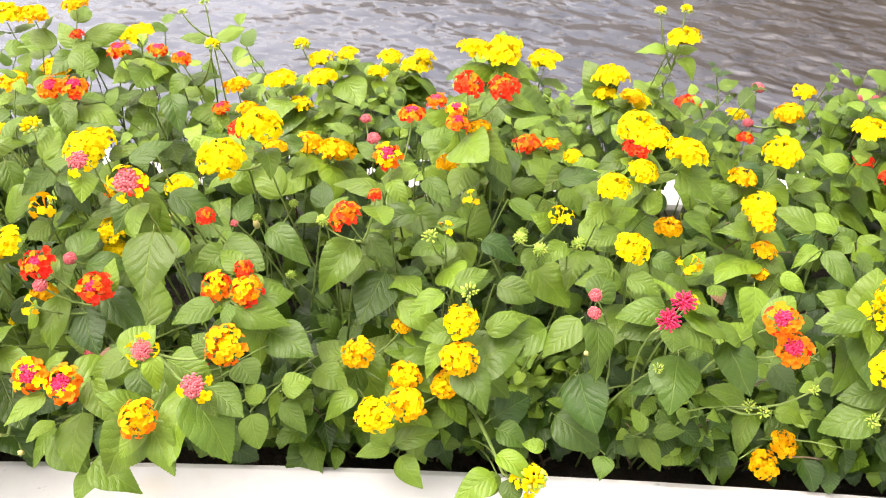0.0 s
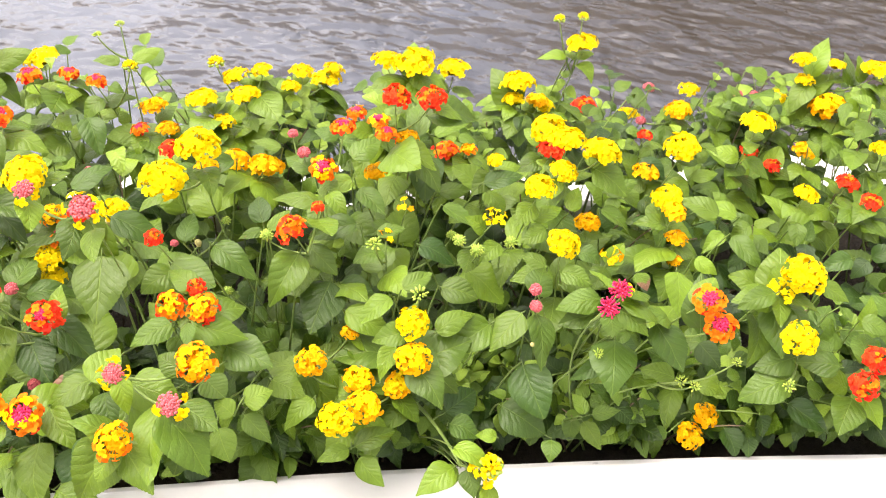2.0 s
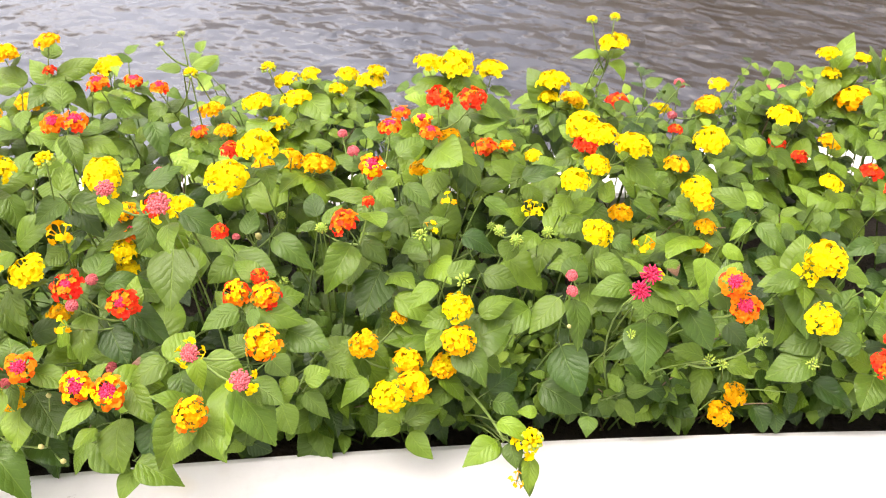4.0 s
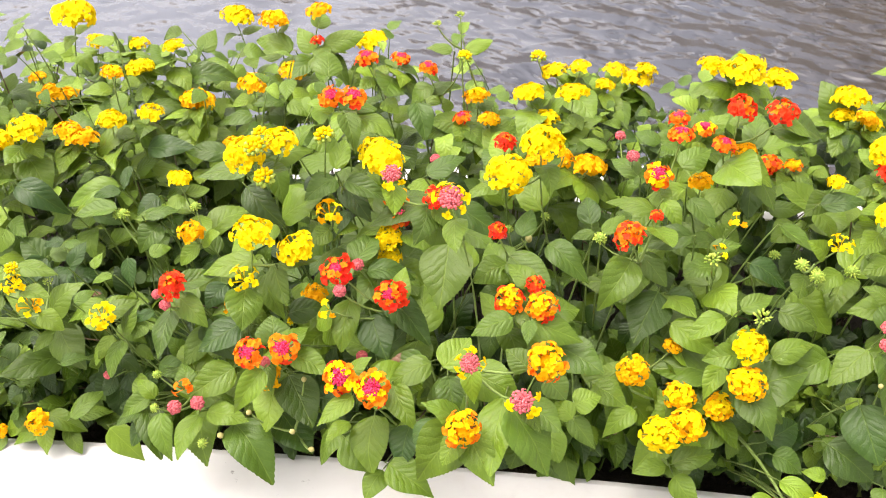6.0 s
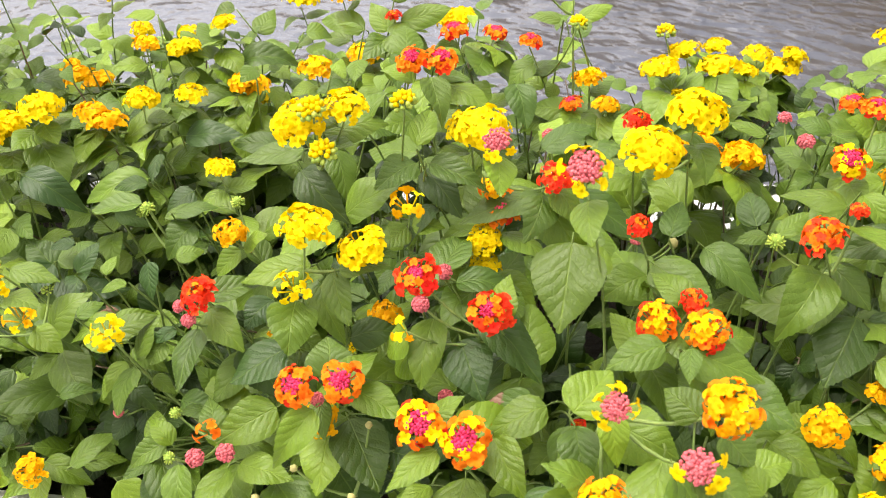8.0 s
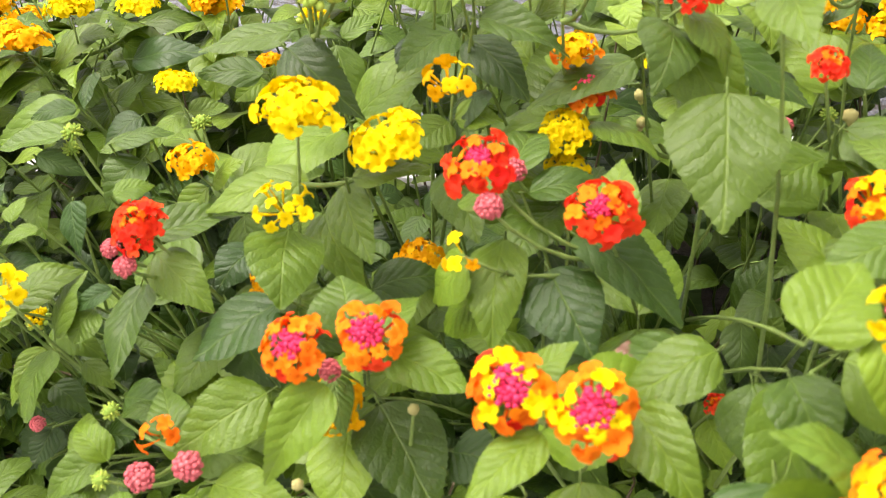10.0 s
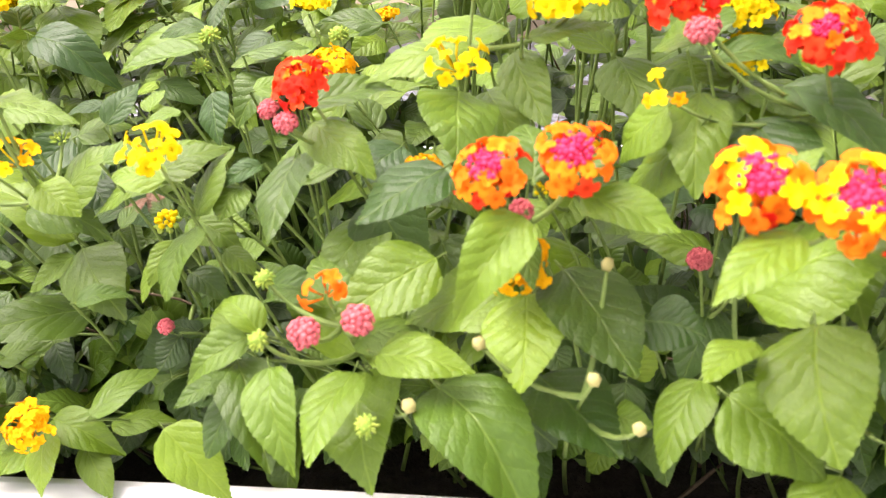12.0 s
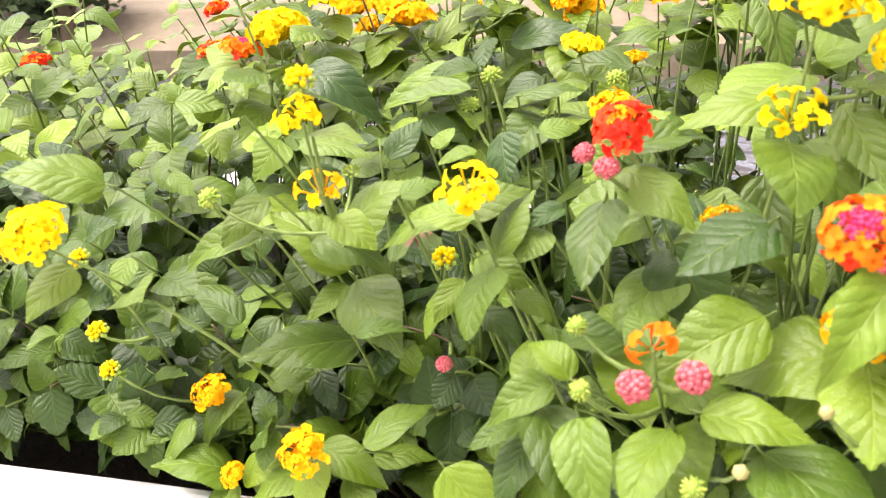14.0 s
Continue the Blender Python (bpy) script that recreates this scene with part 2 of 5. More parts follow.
def bend(a, b, c, k=7):
    """A smooth curve from a by b to c."""
    return [a * (1 - t) ** 2 + b * 2 * t * (1 - t) + c * t * t for t in (i / (k - 1) for i in range(k))]


# ---- the setting: ground, quay, water, far bank ----
tagged(place("ground", box("ground", -40, 40, -40, 1.75, -0.6, 0.0, PAVING), Matrix()), "grey paved promenade beside the river", "ground", kind="structure")
tagged(place("quay_wall", box("quay_wall", -40, 40, 1.75, 2.0, -1.2, 0.04, QUAY, 0.02), Matrix()), "rough stone quay edge above the water", "wall", kind="structure")
tagged(place("water", box("water", -300, 300, 2.0, 14.2, -1.2, -0.7, WATER), Matrix()), "rippled grey-brown river water reflecting overcast sky", "water", kind="structure")
tagged(place("far_bank", sweep("far_bank", [(14, -1.3), (14, -0.2), (15.5, 0.4), (18, 0.8), (500, 1.2), (500, -1.3)], [(x, 0.25 * math.sin(x * 0.9)) for x in range(-300, 301, 6)], BANK), Matrix()), "sandy beige far river bank", "river bank", kind="structure")


def tree_mesh(seed, height):
    """Crown of many small leaf clumps round limbs, and the trunk, as two meshes."""
    rng = random.Random(seed)
    wood, crown = bmesh.new(), bmesh.new()
    top = Vector((rng.uniform(-0.4, 0.4), rng.uniform(-0.4, 0.4), height * 0.62))
    tube(wood, bend(Vector((0, 0, -0.3)), Vector((0.2, 0, height * 0.3)), top, 6), 0.22, 0.08, 7)
    for i in range(16):
        a, h = rng.uniform(0, math.tau), rng.uniform(0.28, 0.6) * height
        start = Vector((0, 0, h))
        end = start + Vector((math.cos(a), math.sin(a), rng.uniform(0.3, 0.9))) * height * rng.uniform(0.18, 0.34)
        tube(wood, bend(start, start.lerp(end, 0.5) + Vector((0, 0, 0.3)), end, 4), 0.07, 0.02, 5)
        for k in range(110):
            c = end + Vector((rng.gauss(0, 1), rng.gauss(0, 1), rng.gauss(0, 0.8))) * height * 0.085
            d = Vector((rng.uniform(-1, 1), rng.uniform(-1, 1), rng.uniform(-0.6, 0.4))).normalized()
            e = d.orthogonal().normalized()
            r = rng.uniform(0.03, 0.06) * height
            crown.faces.new([crown.verts.new(c + q) for q in (d * r, e * r * 0.5, -d * r, -e * r * 0.5)])
    return mesh_of("trunk", wood, BARK), mesh_of("crown", crown, TREE_LEAF, smooth=False)


TREES = [(2.1 + 1.5 * i, 18.4 + 0.5 * (i % 2), 0.8, 5.6 + (i * 7 % 5) * 0.35) for i in range(9)]
TREES += [(-14.0, 14.8, -0.7, 3.0), (-15.7, 15.2, -0.5, 3.4), (-17.6, 15.1, -0.6, 3.2)]
for i, (tx, ty, tz, th) in enumerate(TREES):
    tree = new("tree")
    tree.location = (tx, ty, tz)
    tagged(tree, "leafy dark green tree on the far river bank", "tree", "trees on the far bank")
    for name, me in zip(("trunk", "crown"), tree_mesh(i, th)):
        new(name, me).parent = tree


# ---- planter ----
def rim_bow(x):
    return -0.075 * x * x if abs(x) < 0.8 else -0.048 - 0.12 * (abs(x) - 0.8)


STATIONS = [(-2.0 + 0.1 * i, rim_bow(-2.0 + 0.1 * i)) for i in range(35)]
RIM_FRONT = [(0.66, 0.60), (0.66, 0.742), (0.657, 0.748), (0.65, 0.75), (0.512, 0.75), (0.504, 0.747), (0.50, 0.738), (0.50, 0.0), (0.56, 0.0), (0.60, 0.6)]
RIM_BACK = [(1.14, 0.60), (1.14, 0.742), (1.143, 0.748), (1.15, 0.75), (1.27, 0.75), (1.278, 0.747), (1.28, 0.738), (1.28, 0.0), (1.22, 0.0), (1.18, 0.6)]
planter = new("planter")
tagged(planter, "long white painted concrete planter with a smooth flat rim", "planter")
place("front_wall", sweep("front_wall", RIM_FRONT, STATIONS, WHITE), Matrix(), planter)
place("back_wall", sweep("back_wall", RIM_BACK, [(x, 0.0) for x, _ in STATIONS], WHITE), Matrix(), planter)
for x0, x1 in ((-2.07, -2.0), (1.4, 1.47)):
    place("end_wall", box("end_wall", x0, x1, 0.5 + rim_bow(x0), 1.28, 0.0, 0.75, WHITE, 0.006), Matrix(), planter)


def soil_mesh():
    bm = bmesh.new()
    nx, ny = 150, 26
    grid = []
    for i in range(nx + 1):
        x = -2.0 + 3.4 * i / nx
        row = []
        for j in range(ny + 1):
            y0, y1 = 0.61 + rim_bow(x), 1.17
            y = y0 + (y1 - y0) * j / ny
            p = Vector((x * 9, y * 9, 0))
            row.append(bm.verts.new((x, y, 0.712 + 0.018 * noise.fractal(p, 1.0, 2.0, 4))))
        grid.append(row)
    for i in range(nx):
        for j in range(ny):
            bm.faces.new((grid[i][j], grid[i + 1][j], grid[i + 1][j + 1], grid[i][j + 1]))
    return mesh_of("soil", bm, SOIL)


tagged(place("soil", soil_mesh(), Matrix()), "dark crumbly moist soil in the planter", "soil", kind="stuff")


# ---- lantana: meshes shared by all plants ----
def leaf_mesh(seed, teeth=12, cols=3, fold=0.14, droop=0.16, blunt=0.0, material=LEAF):
    """A toothed ovate leaf one unit long and wide, stalk at the origin, upper side to +z."""
    rng = random.Random(seed)
    bm = bmesh.new()
    uv = bm.loops.layers.uv.new("UVMap")
    rows = teeth * 2 + 1
    tooth = 0.36 / teeth
    twist = rng.uniform(-0.12, 0.12)
    curl = rng.uniform(-0.01, 0.12)
    sway = rng.uniform(-0.06, 0.06)
    wave = rng.uniform(0.0, 0.022)
    a, b = 0.52 - 0.03 * blunt, 1.18 - 0.30 * blunt
    peak = (a / (a + b)) ** a * (b / (a + b)) ** b
    grid, place_uv = [], {}
    for i in range(rows):
        s = i / (rows - 1)
        w = 0.48 * s ** a * (1 - s) ** b / peak if 0 < i < rows - 1 else 0.008
        line = []
        for j in range(-cols, cols + 1):
            u = j / cols
            x = w * u
            y = 0.07 + 0.93 * s
            if abs(j) == cols and 0 < i < rows - 1:
                x += math.copysign(tooth if i % 2 else -0.5 * tooth, u) * rng.uniform(0.6, 1.3)
                y += 0.012 if i % 2 else 0
            lateral = math.sin((s * 5.6 - abs(u) * 1.7) * math.tau) * 0.0010 * (1 - abs(u) * 0.4)
            z = fold * abs(x) + lateral - droop * s * s + curl * math.sin(3.1 * s) - 0.05 * abs(u) ** 3 * w * 2 + twist * x * s
            z += 0.045 * noise.noise(Vector((x * 3.5, y * 3.5, seed * 3.1))) + wave * math.sin(s * 9 + seed) * abs(u) ** 2
            v = bm.verts.new((x + sway * math.sin(3.0 * s), y, z))
            place_uv[v] = (0.5 + u * w, s)
            line.append(v)
        grid.append(line)
    for i in range(rows - 1):
        for j in range(2 * cols):
            f = bm.faces.new((grid[i][j], grid[i][j + 1], grid[i + 1][j + 1], grid[i + 1][j]))
            for lp in f.loops:
                lp[uv].uv = place_uv[lp.vert]
    tube(bm, [Vector((0, -0.03, 0.005)), Vector((0, 0.02, 0.004)), Vector((0, 0.1, 0.0))], 0.011, 0.009, 5, 1)
    return mesh_of("leaf", bm, material, STEM)


LEAVES = [leaf_mesh(s, 19, 3, random.Random(s).uniform(-0.05, 0.30), random.Random(s + 50).uniform(-0.02, 0.30), s % 4 / 3) for s in range(22)]
INNER = [leaf_mesh(s + 70, 6, 2, random.Random(s).uniform(0.0, 0.42), random.Random(s + 50).uniform(-0.02, 0.36), s % 4 / 3) for s in range(16)]

BURNT = [leaf_mesh(s + 40, 19, 3, 0.1, 0.15, 0.5, SCORCHED) for s in range(2)]


def floret(bm, rng, centre, axis, r, slot, lobes=4, tube_to=None):
    """An open floret: four broad rounded lobes round a sunken throat, on its tube."""
    s = axis.orthogonal().normalized()
    t = axis.cross(s)
    a0 = rng.uniform(0, math.tau)
    hub = bm.verts.new(centre - axis * r * 0.5)
    inner, ring = [], []
    cup = rng.uniform(-0.2, 0.34)
    for i in range(lobes):
        grow, lift = rng.uniform(0.88, 1.12), rng.uniform(-0.1, 0.08)
        for at, reach, fall in ((0.0, 0.66, -0.05), (0.22, 0.95, 0.04), (0.5, 1.06, 0.2), (0.78, 0.95, 0.04)):
            a = a0 + math.tau * (i + at) / lobes
            out = math.cos(a) * s + math.sin(a) * t
            inner.append(bm.verts.new(centre + 0.42 * r * out + axis * r * 0.06))
            ring.append(bm.verts.new(centre + reach * (grow if at else 1) * r * out + axis * r * (cup - fall + (lift if at else 0))))
    k = len(ring)
    for i in range(k):
        j = (i + 1) % k
        for f in (bm.faces.new((hub, inner[i], inner[j])), bm.faces.new((inner[i], ring[i], ring[j], inner[j]))):
            f.material_index = slot
    if tube_to is not None:
        tube(bm, [tube_to, (tube_to + centre) / 2 + s * r * 0.12, centre - axis * r * 0.25], r * 0.11, r * 0.17, 4, slot)


def bud(bm, rng, centre, axis, r, slot=0, stretch=1.3):
    made = bmesh.ops.create_icosphere(bm, subdivisions=1, radius=r)["verts"]
    q = axis.to_track_quat("Z", "Y")
    for v in made:
        v.co = q @ Vector((v.co.x, v.co.y, v.co.z * stretch)) * rng.uniform(0.93, 1.07) + centre
    for f in {f for v in made for f in v.link_faces}:
        f.material_index = slot


def dome(rng, count, start, end, flat):
    """Places and outward axes spread evenly over a dome of unit diameter."""
    out = []
    c0, c1 = math.cos(start), math.cos(end)
    for i in range(count):
        ct = c0 + (c1 - c0) * (i + 0.5) / count
        st = math.sqrt(max(0, 1 - ct * ct))
        ph = i * 2.39996 + rng.uniform(-0.18, 0.18)
        d = Vector((st * math.cos(ph), st * math.sin(ph), ct))
        out.append((Vector((0.40 * d.x, 0.40 * d.y, 0.40 * flat * (d.z - 0.35))), (d + Vector((0, 0, 0.25))).normalized(), math.acos(ct)))
    return out


def head_mesh(kind, seed):
    rng = random.Random(seed * 17 + 5)
    mats = [YELLOW, GOLD, ORANGE, RED, PINK, STEM]
    bm = bmesh.new()
    foot = Vector((0, 0, -0.32))
    table = {
        # kind: (count, start, end, flat, size, slots from the middle outward)
        "yellow": (50, 0.0, 1.65, 0.70, 0.110, (0, 0, 0, 0)),
        "flat_yellow": (38, 0.0, 1.45, 0.52, 0.112, (0, 0, 0, 0)),
        "amber": (50, 0.0, 1.65, 0.70, 0.110, (0, 0, 1, 1)),
        "gold": (42, 0.0, 1.55, 0.66, 0.110, (1, 1, 1, 1)),
        "fire": (24, 0.56, 1.6, 0.72, 0.132, (2, 2, 2, 3)),
        "flame": (28, 0.44, 1.6, 0.74, 0.126, (2, 3, 3, 3)),
        "blaze": (24, 0.56, 1.6, 0.74, 0.134, (0, 2, 2, 3)),
        "ember": (38, 0.0, 1.6, 0.74, 0.114, (0, 1, 2, 3)),
        "ember_red": (34, 0.0, 1.6, 0.70, 0.112, (2, 3, 2, 3)),
        "sunset": (42, 0.0, 1.65, 0.76, 0.110, (0, 1, 1, 2)),
        "red": (36, 0.1, 1.6, 0.68, 0.116, (2, 3, 3, 3)),
        "ring": (8, 1.15, 1.4, 0.6, 0.135, (0, 0, 0, 0)),
        "spark": (7, 0.5, 1.25, 0.5, 0.17, (0, 2, 2, 2)),
        "sparse": (8, 0.7, 1.35, 0.55, 0.14, (0, 1, 1, 1)),
        "loose": (13, 0.2, 1.4, 0.5, 0.14, (0, 0, 0, 0)),
    }
    count, start, end, flat, size, slots = table[kind]
    if kind not in ("ring", "spark", "sparse", "loose"):
        # the packed tubes under the open florets
        bud(bm, rng, Vector((0, 0, -0.08)), Vector((0, 0, 1)), 0.19, slots[2], flat * 0.9)
    for p, d, th in dome(rng, count, start, end, flat):
        k = min(3, int(4 * (th - start) / (end - start + 1e-6)))
        slot = slots[k]
        if rng.random() < (0.3 if kind == "blaze" else 0.12) and kind not in ("yellow", "flat_yellow", "gold", "loose"):
            slot = slots[max(0, k - 1)]
        p = p * rng.uniform(0.86, 1.16)
        if rng.random() < (0.2 if kind in ("ring", "sparse") else 0.08):
            continue
        tilt = Vector((rng.uniform(-1, 1), rng.uniform(-1, 1), rng.uniform(-1, 1))) * 0.42
        floret(bm, rng, p, (d + tilt).normalized(), size * rng.uniform(0.82, 1.12) * (0.72 if k == 0 and start < 0.3 else 1), slot, rng.choice((4, 4, 4, 5)), foot.lerp(Vector((p.x * 0.2, p.y * 0.2, -0.2)), 0.8))
    return mesh_of("flower_head", bm, *mats)


def bud_mesh(kind, seed):
    rng = random.Random(seed * 31 + 7)
    bm = bmesh.new()
    if kind in ("middle", "wide", "ball"):
        core = {"middle": (0.16, 0.03, 0.7), "wide": (0.24, -0.07, 0.6), "ball": (0.42, -0.1, 0.7)}[kind]
        bud(bm, rng, Vector((0, 0, core[1])), Vector((0, 0, 1)), core[0], 0, core[2])
    if kind == "middle":
        for p, d, th in dome(rng, 46, 0.0, 0.62, 0.7):
            bud(bm, rng, p * rng.uniform(0.84, 1.0), d, 0.036 * rng.uniform(0.7, 1.3), 0, 0.7)
        mats = [MAGENTA]
    elif kind == "wide":
        for p, d, th in dome(rng, 90, 0.0, 1.25, 0.55):
            bud(bm, rng, p * 0.74 * rng.uniform(0.86, 1.05), d, 0.036 * rng.uniform(0.7, 1.3), 0, 0.7)
        mats = [PINK]
    elif kind == "ball":
        for p, d, th in dome(rng, 56, 0.0, 2.1, 0.78):
            bud(bm, rng, p * rng.uniform(0.92, 1.06), d, 0.085 * rng.uniform(0.8, 1.2), 0, 0.5)
        mats = [PINK]
    elif kind == "pad":
        # a flat tuft of narrow unopened buds
        bud(bm, rng, Vector((0, 0, -0.12)), Vector((0, 0, 1)), 0.2, 0, 0.6)
        for p, d, th in dome(rng, 44, 0.0, 1.5, 0.5):
            q = p * rng.uniform(0.85, 1.15)
            tube(bm, [Vector((p.x * 0.2, p.y * 0.2, -0.2)), q * 0.7, q], 0.02, 0.04, 4)
            bud(bm, rng, q, d, 0.045 * rng.uniform(0.7, 1.2), 0, 0.7)
        mats = [MAGENTA]
    elif kind == "green":
        for p, d, th in dome(rng, 20, 0.0, 1.7, 0.8):
            bud(bm, rng, p * rng.uniform(0.7, 1.2), d, 0.075 * rng.uniform(0.7, 1.2), 0, 2.4)
        mats = [GREEN_BUD]
    elif kind == "lemon":
        for p, d, th in dome(rng, 30, 0.0, 1.8, 0.9):
            bud(bm, rng, p * 1.0, d, 0.11 * rng.uniform(0.8, 1.15), 0 if th > 1.2 else 1, 1.4)
        mats = [GREEN_BUD, YELLOW]
    elif kind == "knob":
        bud(bm, rng, Vector((0, 0, 0)), Vector((0, 0, 1)), 0.4, 0, 1.2)
        bud(bm, rng, Vector((0, 0, -0.42)), Vector((0, 0, 1)), 0.2, 0, 1.5)
        mats = [HUSK]
    else:
        # spent head: narrow pointed bracts
        for p, d, th in dome(rng, 38, 0.0, 2.0, 0.9):
            tube(bm, [p * 0.3, p * 0.8, p * rng.uniform(0.78, 1.0) + Vector((0, 0, 0.05))], 0.07, 0.022, 4)
        bud(bm, rng, Vector((0, 0, 0.0)), Vector((0, 0, 1)), 0.26, 0, 1.0)
        mats = [GREEN_BUD]
    return mesh_of("buds", bm, *mats)


HEADS = {k: [head_mesh(k, s) for s in range(4)] for k in ("yellow", "flat_yellow", "amber", "gold", "fire", "flame", "blaze", "ember", "ember_red", "sunset", "red", "ring", "spark", "sparse", "loose")}
BUDS = {k: [bud_mesh(k, s) for s in range(2)] for k in ("middle", "wide", "ball", "pad", "green", "lemon", "burr", "knob")}
HEAD_LABEL = {
    "yellow": "domed bright yellow flower head", "flat_yellow": "flat-topped lemon yellow flower head", "amber": "yellow flower head with amber outer florets",
    "gold": "golden orange flower head", "fire": "orange flower head with a pink bud middle", "blaze": "yellow and red flower head with a pink bud middle",
    "flame": "red-orange flower head with a magenta bud middle", "ember_red": "orange-red flower head", "ember": "golden flower head with red outer florets", "sunset": "amber flower head with orange outer florets", "red": "scarlet red flower head", "ring": "pink bud cluster ringed by few yellow florets",
    "spark": "few open orange florets on long tubes", "sparse": "sparse golden flower head with long tubes", "loose": "loose yellow flower head with few florets", "pad": "flat tuft of magenta buds", "ball": "closed pink bud ball", "green": "pale green bud cluster", "lemon": "half-open lemon bud cluster", "burr": "spent spiky green flower head", "knob": "bare pale husk on a thin stalk",
}

# ---- lantana: the plants ----
PLANTS = []
for px, py in ((-1.55, 0.95), (-1.15, 0.9), (-0.8, 0.97), (-0.58, 0.76), (-0.42, 1.0), (-0.25, 0.74), (-0.06, 0.98), (0.06, 0.75), (0.25, 1.0), (0.36, 0.76), (0.58, 0.95), (0.85, 0.85), (1.2, 0.9)):
    p = new("lantana_plant")
    p.location = (px, py, 0.71)
    kinds = "yellow and amber" if py > 0.85 else "orange and pink"
    tagged(p, f"bushy lantana with {kinds} flower heads in the white planter", "flowering shrub", "lantanas in the planter")
    PLANTS.append(p)


def plant_at(x, y):
    return min(PLANTS, key=lambda p: (p.location.x - x) ** 2 + (p.location.y - y) ** 2 * 0.7)


KEEP = []
LEAF_KEEP = []
RNG = random.Random(11)
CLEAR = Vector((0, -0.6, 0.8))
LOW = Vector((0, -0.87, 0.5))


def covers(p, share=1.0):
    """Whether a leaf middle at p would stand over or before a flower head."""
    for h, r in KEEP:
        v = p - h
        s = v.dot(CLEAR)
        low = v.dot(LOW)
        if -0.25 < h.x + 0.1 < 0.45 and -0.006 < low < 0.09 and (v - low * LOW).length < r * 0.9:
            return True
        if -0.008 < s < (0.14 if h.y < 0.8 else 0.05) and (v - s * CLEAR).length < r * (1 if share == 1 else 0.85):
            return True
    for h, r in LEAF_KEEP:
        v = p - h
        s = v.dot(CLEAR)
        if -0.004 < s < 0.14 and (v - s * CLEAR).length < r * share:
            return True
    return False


def leaf_colour(rng, young):
    """From deep mature green to fresh yellow-green."""
    a, b = Vector((0.018, 0.050, 0.004)), Vector((0.305, 0.455, 0.022))
    c = a.lerp(b, min(1, max(0, young + rng.uniform(-0.2, 0.18)))) * rng.uniform(0.72, 1.2)
    c = c.lerp(Vector((0.046, 0.108, 0.022)), rng.uniform(0, 0.5) * (1 - young))
    return (c.x, c.y, c.z, 1)


JOINED = {}


def leaf(base, along, up, size, width, young=0.3, plant=None, rng=RNG, joined=False):
    y = along.normalized()
    z = (up - up.dot(y) * y).normalized()
    x = y.cross(z)
    m = Matrix((x * width, y * size, z * size)).transposed().to_4x4()
    m.translation = base
    if joined:
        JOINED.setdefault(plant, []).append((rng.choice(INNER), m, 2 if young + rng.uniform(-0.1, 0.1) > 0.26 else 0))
        return None
    burnt = young <= -0.5
    ob = place("leaf", rng.choice(BURNT if burnt else LEAVES), m, plant or plant_at(base.x, base.y), "green leaf with a brown scorched tip" if burnt else "")
    ob.color = leaf_colour(rng, 0.25 if burnt else young)
    return ob


def leaf_at(x, y, z, tx, ty, tz, wide, young):
    """A leaf from stalk to tip, wide in centimetres, with the twig that bears it."""
    base, tip = Vector((x, y, z)), Vector((tx, ty, tz))
    size = (tip - base).length * 1.05
    plant = plant_at(x, max(0.74, y))
    rng = random.Random(int(x * 7001) * 13 + int(z * 9001))
    up = Vector((rng.uniform(-0.4, 0.4), -0.5 + rng.uniform(-0.25, 0.25), 0.8))
    leaf(base, tip - base, up, size, max(wide / 100, size * 0.5), young, plant, rng)
    back = Vector((x + rng.uniform(-0.03, 0.03), min(1.1, max(0.72, y + rng.uniform(0.03, 0.06))), max(0.72, z - rng.uniform(0.08, 0.13))))
    stem(bend(base, base.lerp(back, 0.4) + Vector((0, 0.008, 0.004)), back, 6), 0.0006, 0.001, plant, "twig")
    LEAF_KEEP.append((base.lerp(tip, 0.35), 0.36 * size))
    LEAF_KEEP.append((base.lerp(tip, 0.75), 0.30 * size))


def stem(points, r0, r1, plant, name="stem", material=None):
    bm = bmesh.new()
    tube(bm, points, r0, r1, 5)
    return place(name, mesh_of(name, bm, material or STEM), Matrix(), plant)


def pairs(points, first, last, count, plant, sizes, young, rng, joined=False, near=False):
    """Opposite leaf pairs, each turned a quarter from the one before."""
    turn, made = rng.uniform(0, math.pi), []
    for i in range(count):
        s = first + (last - first) * i / max(1, count - 1)
        k = s * (len(points) - 1)
        i0 = min(int(k), len(points) - 2)
        p = points[i0].lerp(points[i0 + 1], k - i0)
        d = (points[i0 + 1] - points[i0]).normalized()
        u = d.orthogonal().normalized()
        v = d.cross(u)
        turn += math.pi / 2 + rng.uniform(-0.3, 0.3)
        for sign in (0, math.pi):
            out = math.cos(turn + sign) * u + math.sin(turn + sign) * v
            size = sizes[0] + (sizes[1] - sizes[0]) * i / max(1, count - 1)
            size *= rng.uniform(0.85, 1.15)
            along = (out + d * rng.uniform(0.1, 0.5) + Vector((0, -0.25, -0.35)) * rng.uniform(0.3, 1.3)).normalized()
            up = (d * 0.6 + Vector((rng.uniform(-0.7, 0.7), -0.25 + rng.uniform(-0.5, 0.5), 0.8))).normalized()
            mid = p + along * size * 0.6
            tip = p + along * size
            side = d.cross(along).normalized() * size * 0.3
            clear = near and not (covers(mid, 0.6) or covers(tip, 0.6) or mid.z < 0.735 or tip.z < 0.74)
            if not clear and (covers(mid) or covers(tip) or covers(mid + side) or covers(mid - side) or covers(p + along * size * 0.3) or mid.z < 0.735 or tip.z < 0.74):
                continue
            leaf(p, along, up, size, size * rng.uniform(0.58, 0.80), young + 0.12 * (i - count / 2) / count, plant, rng, joined)
            made.append(s)
    return made


STALKS = []


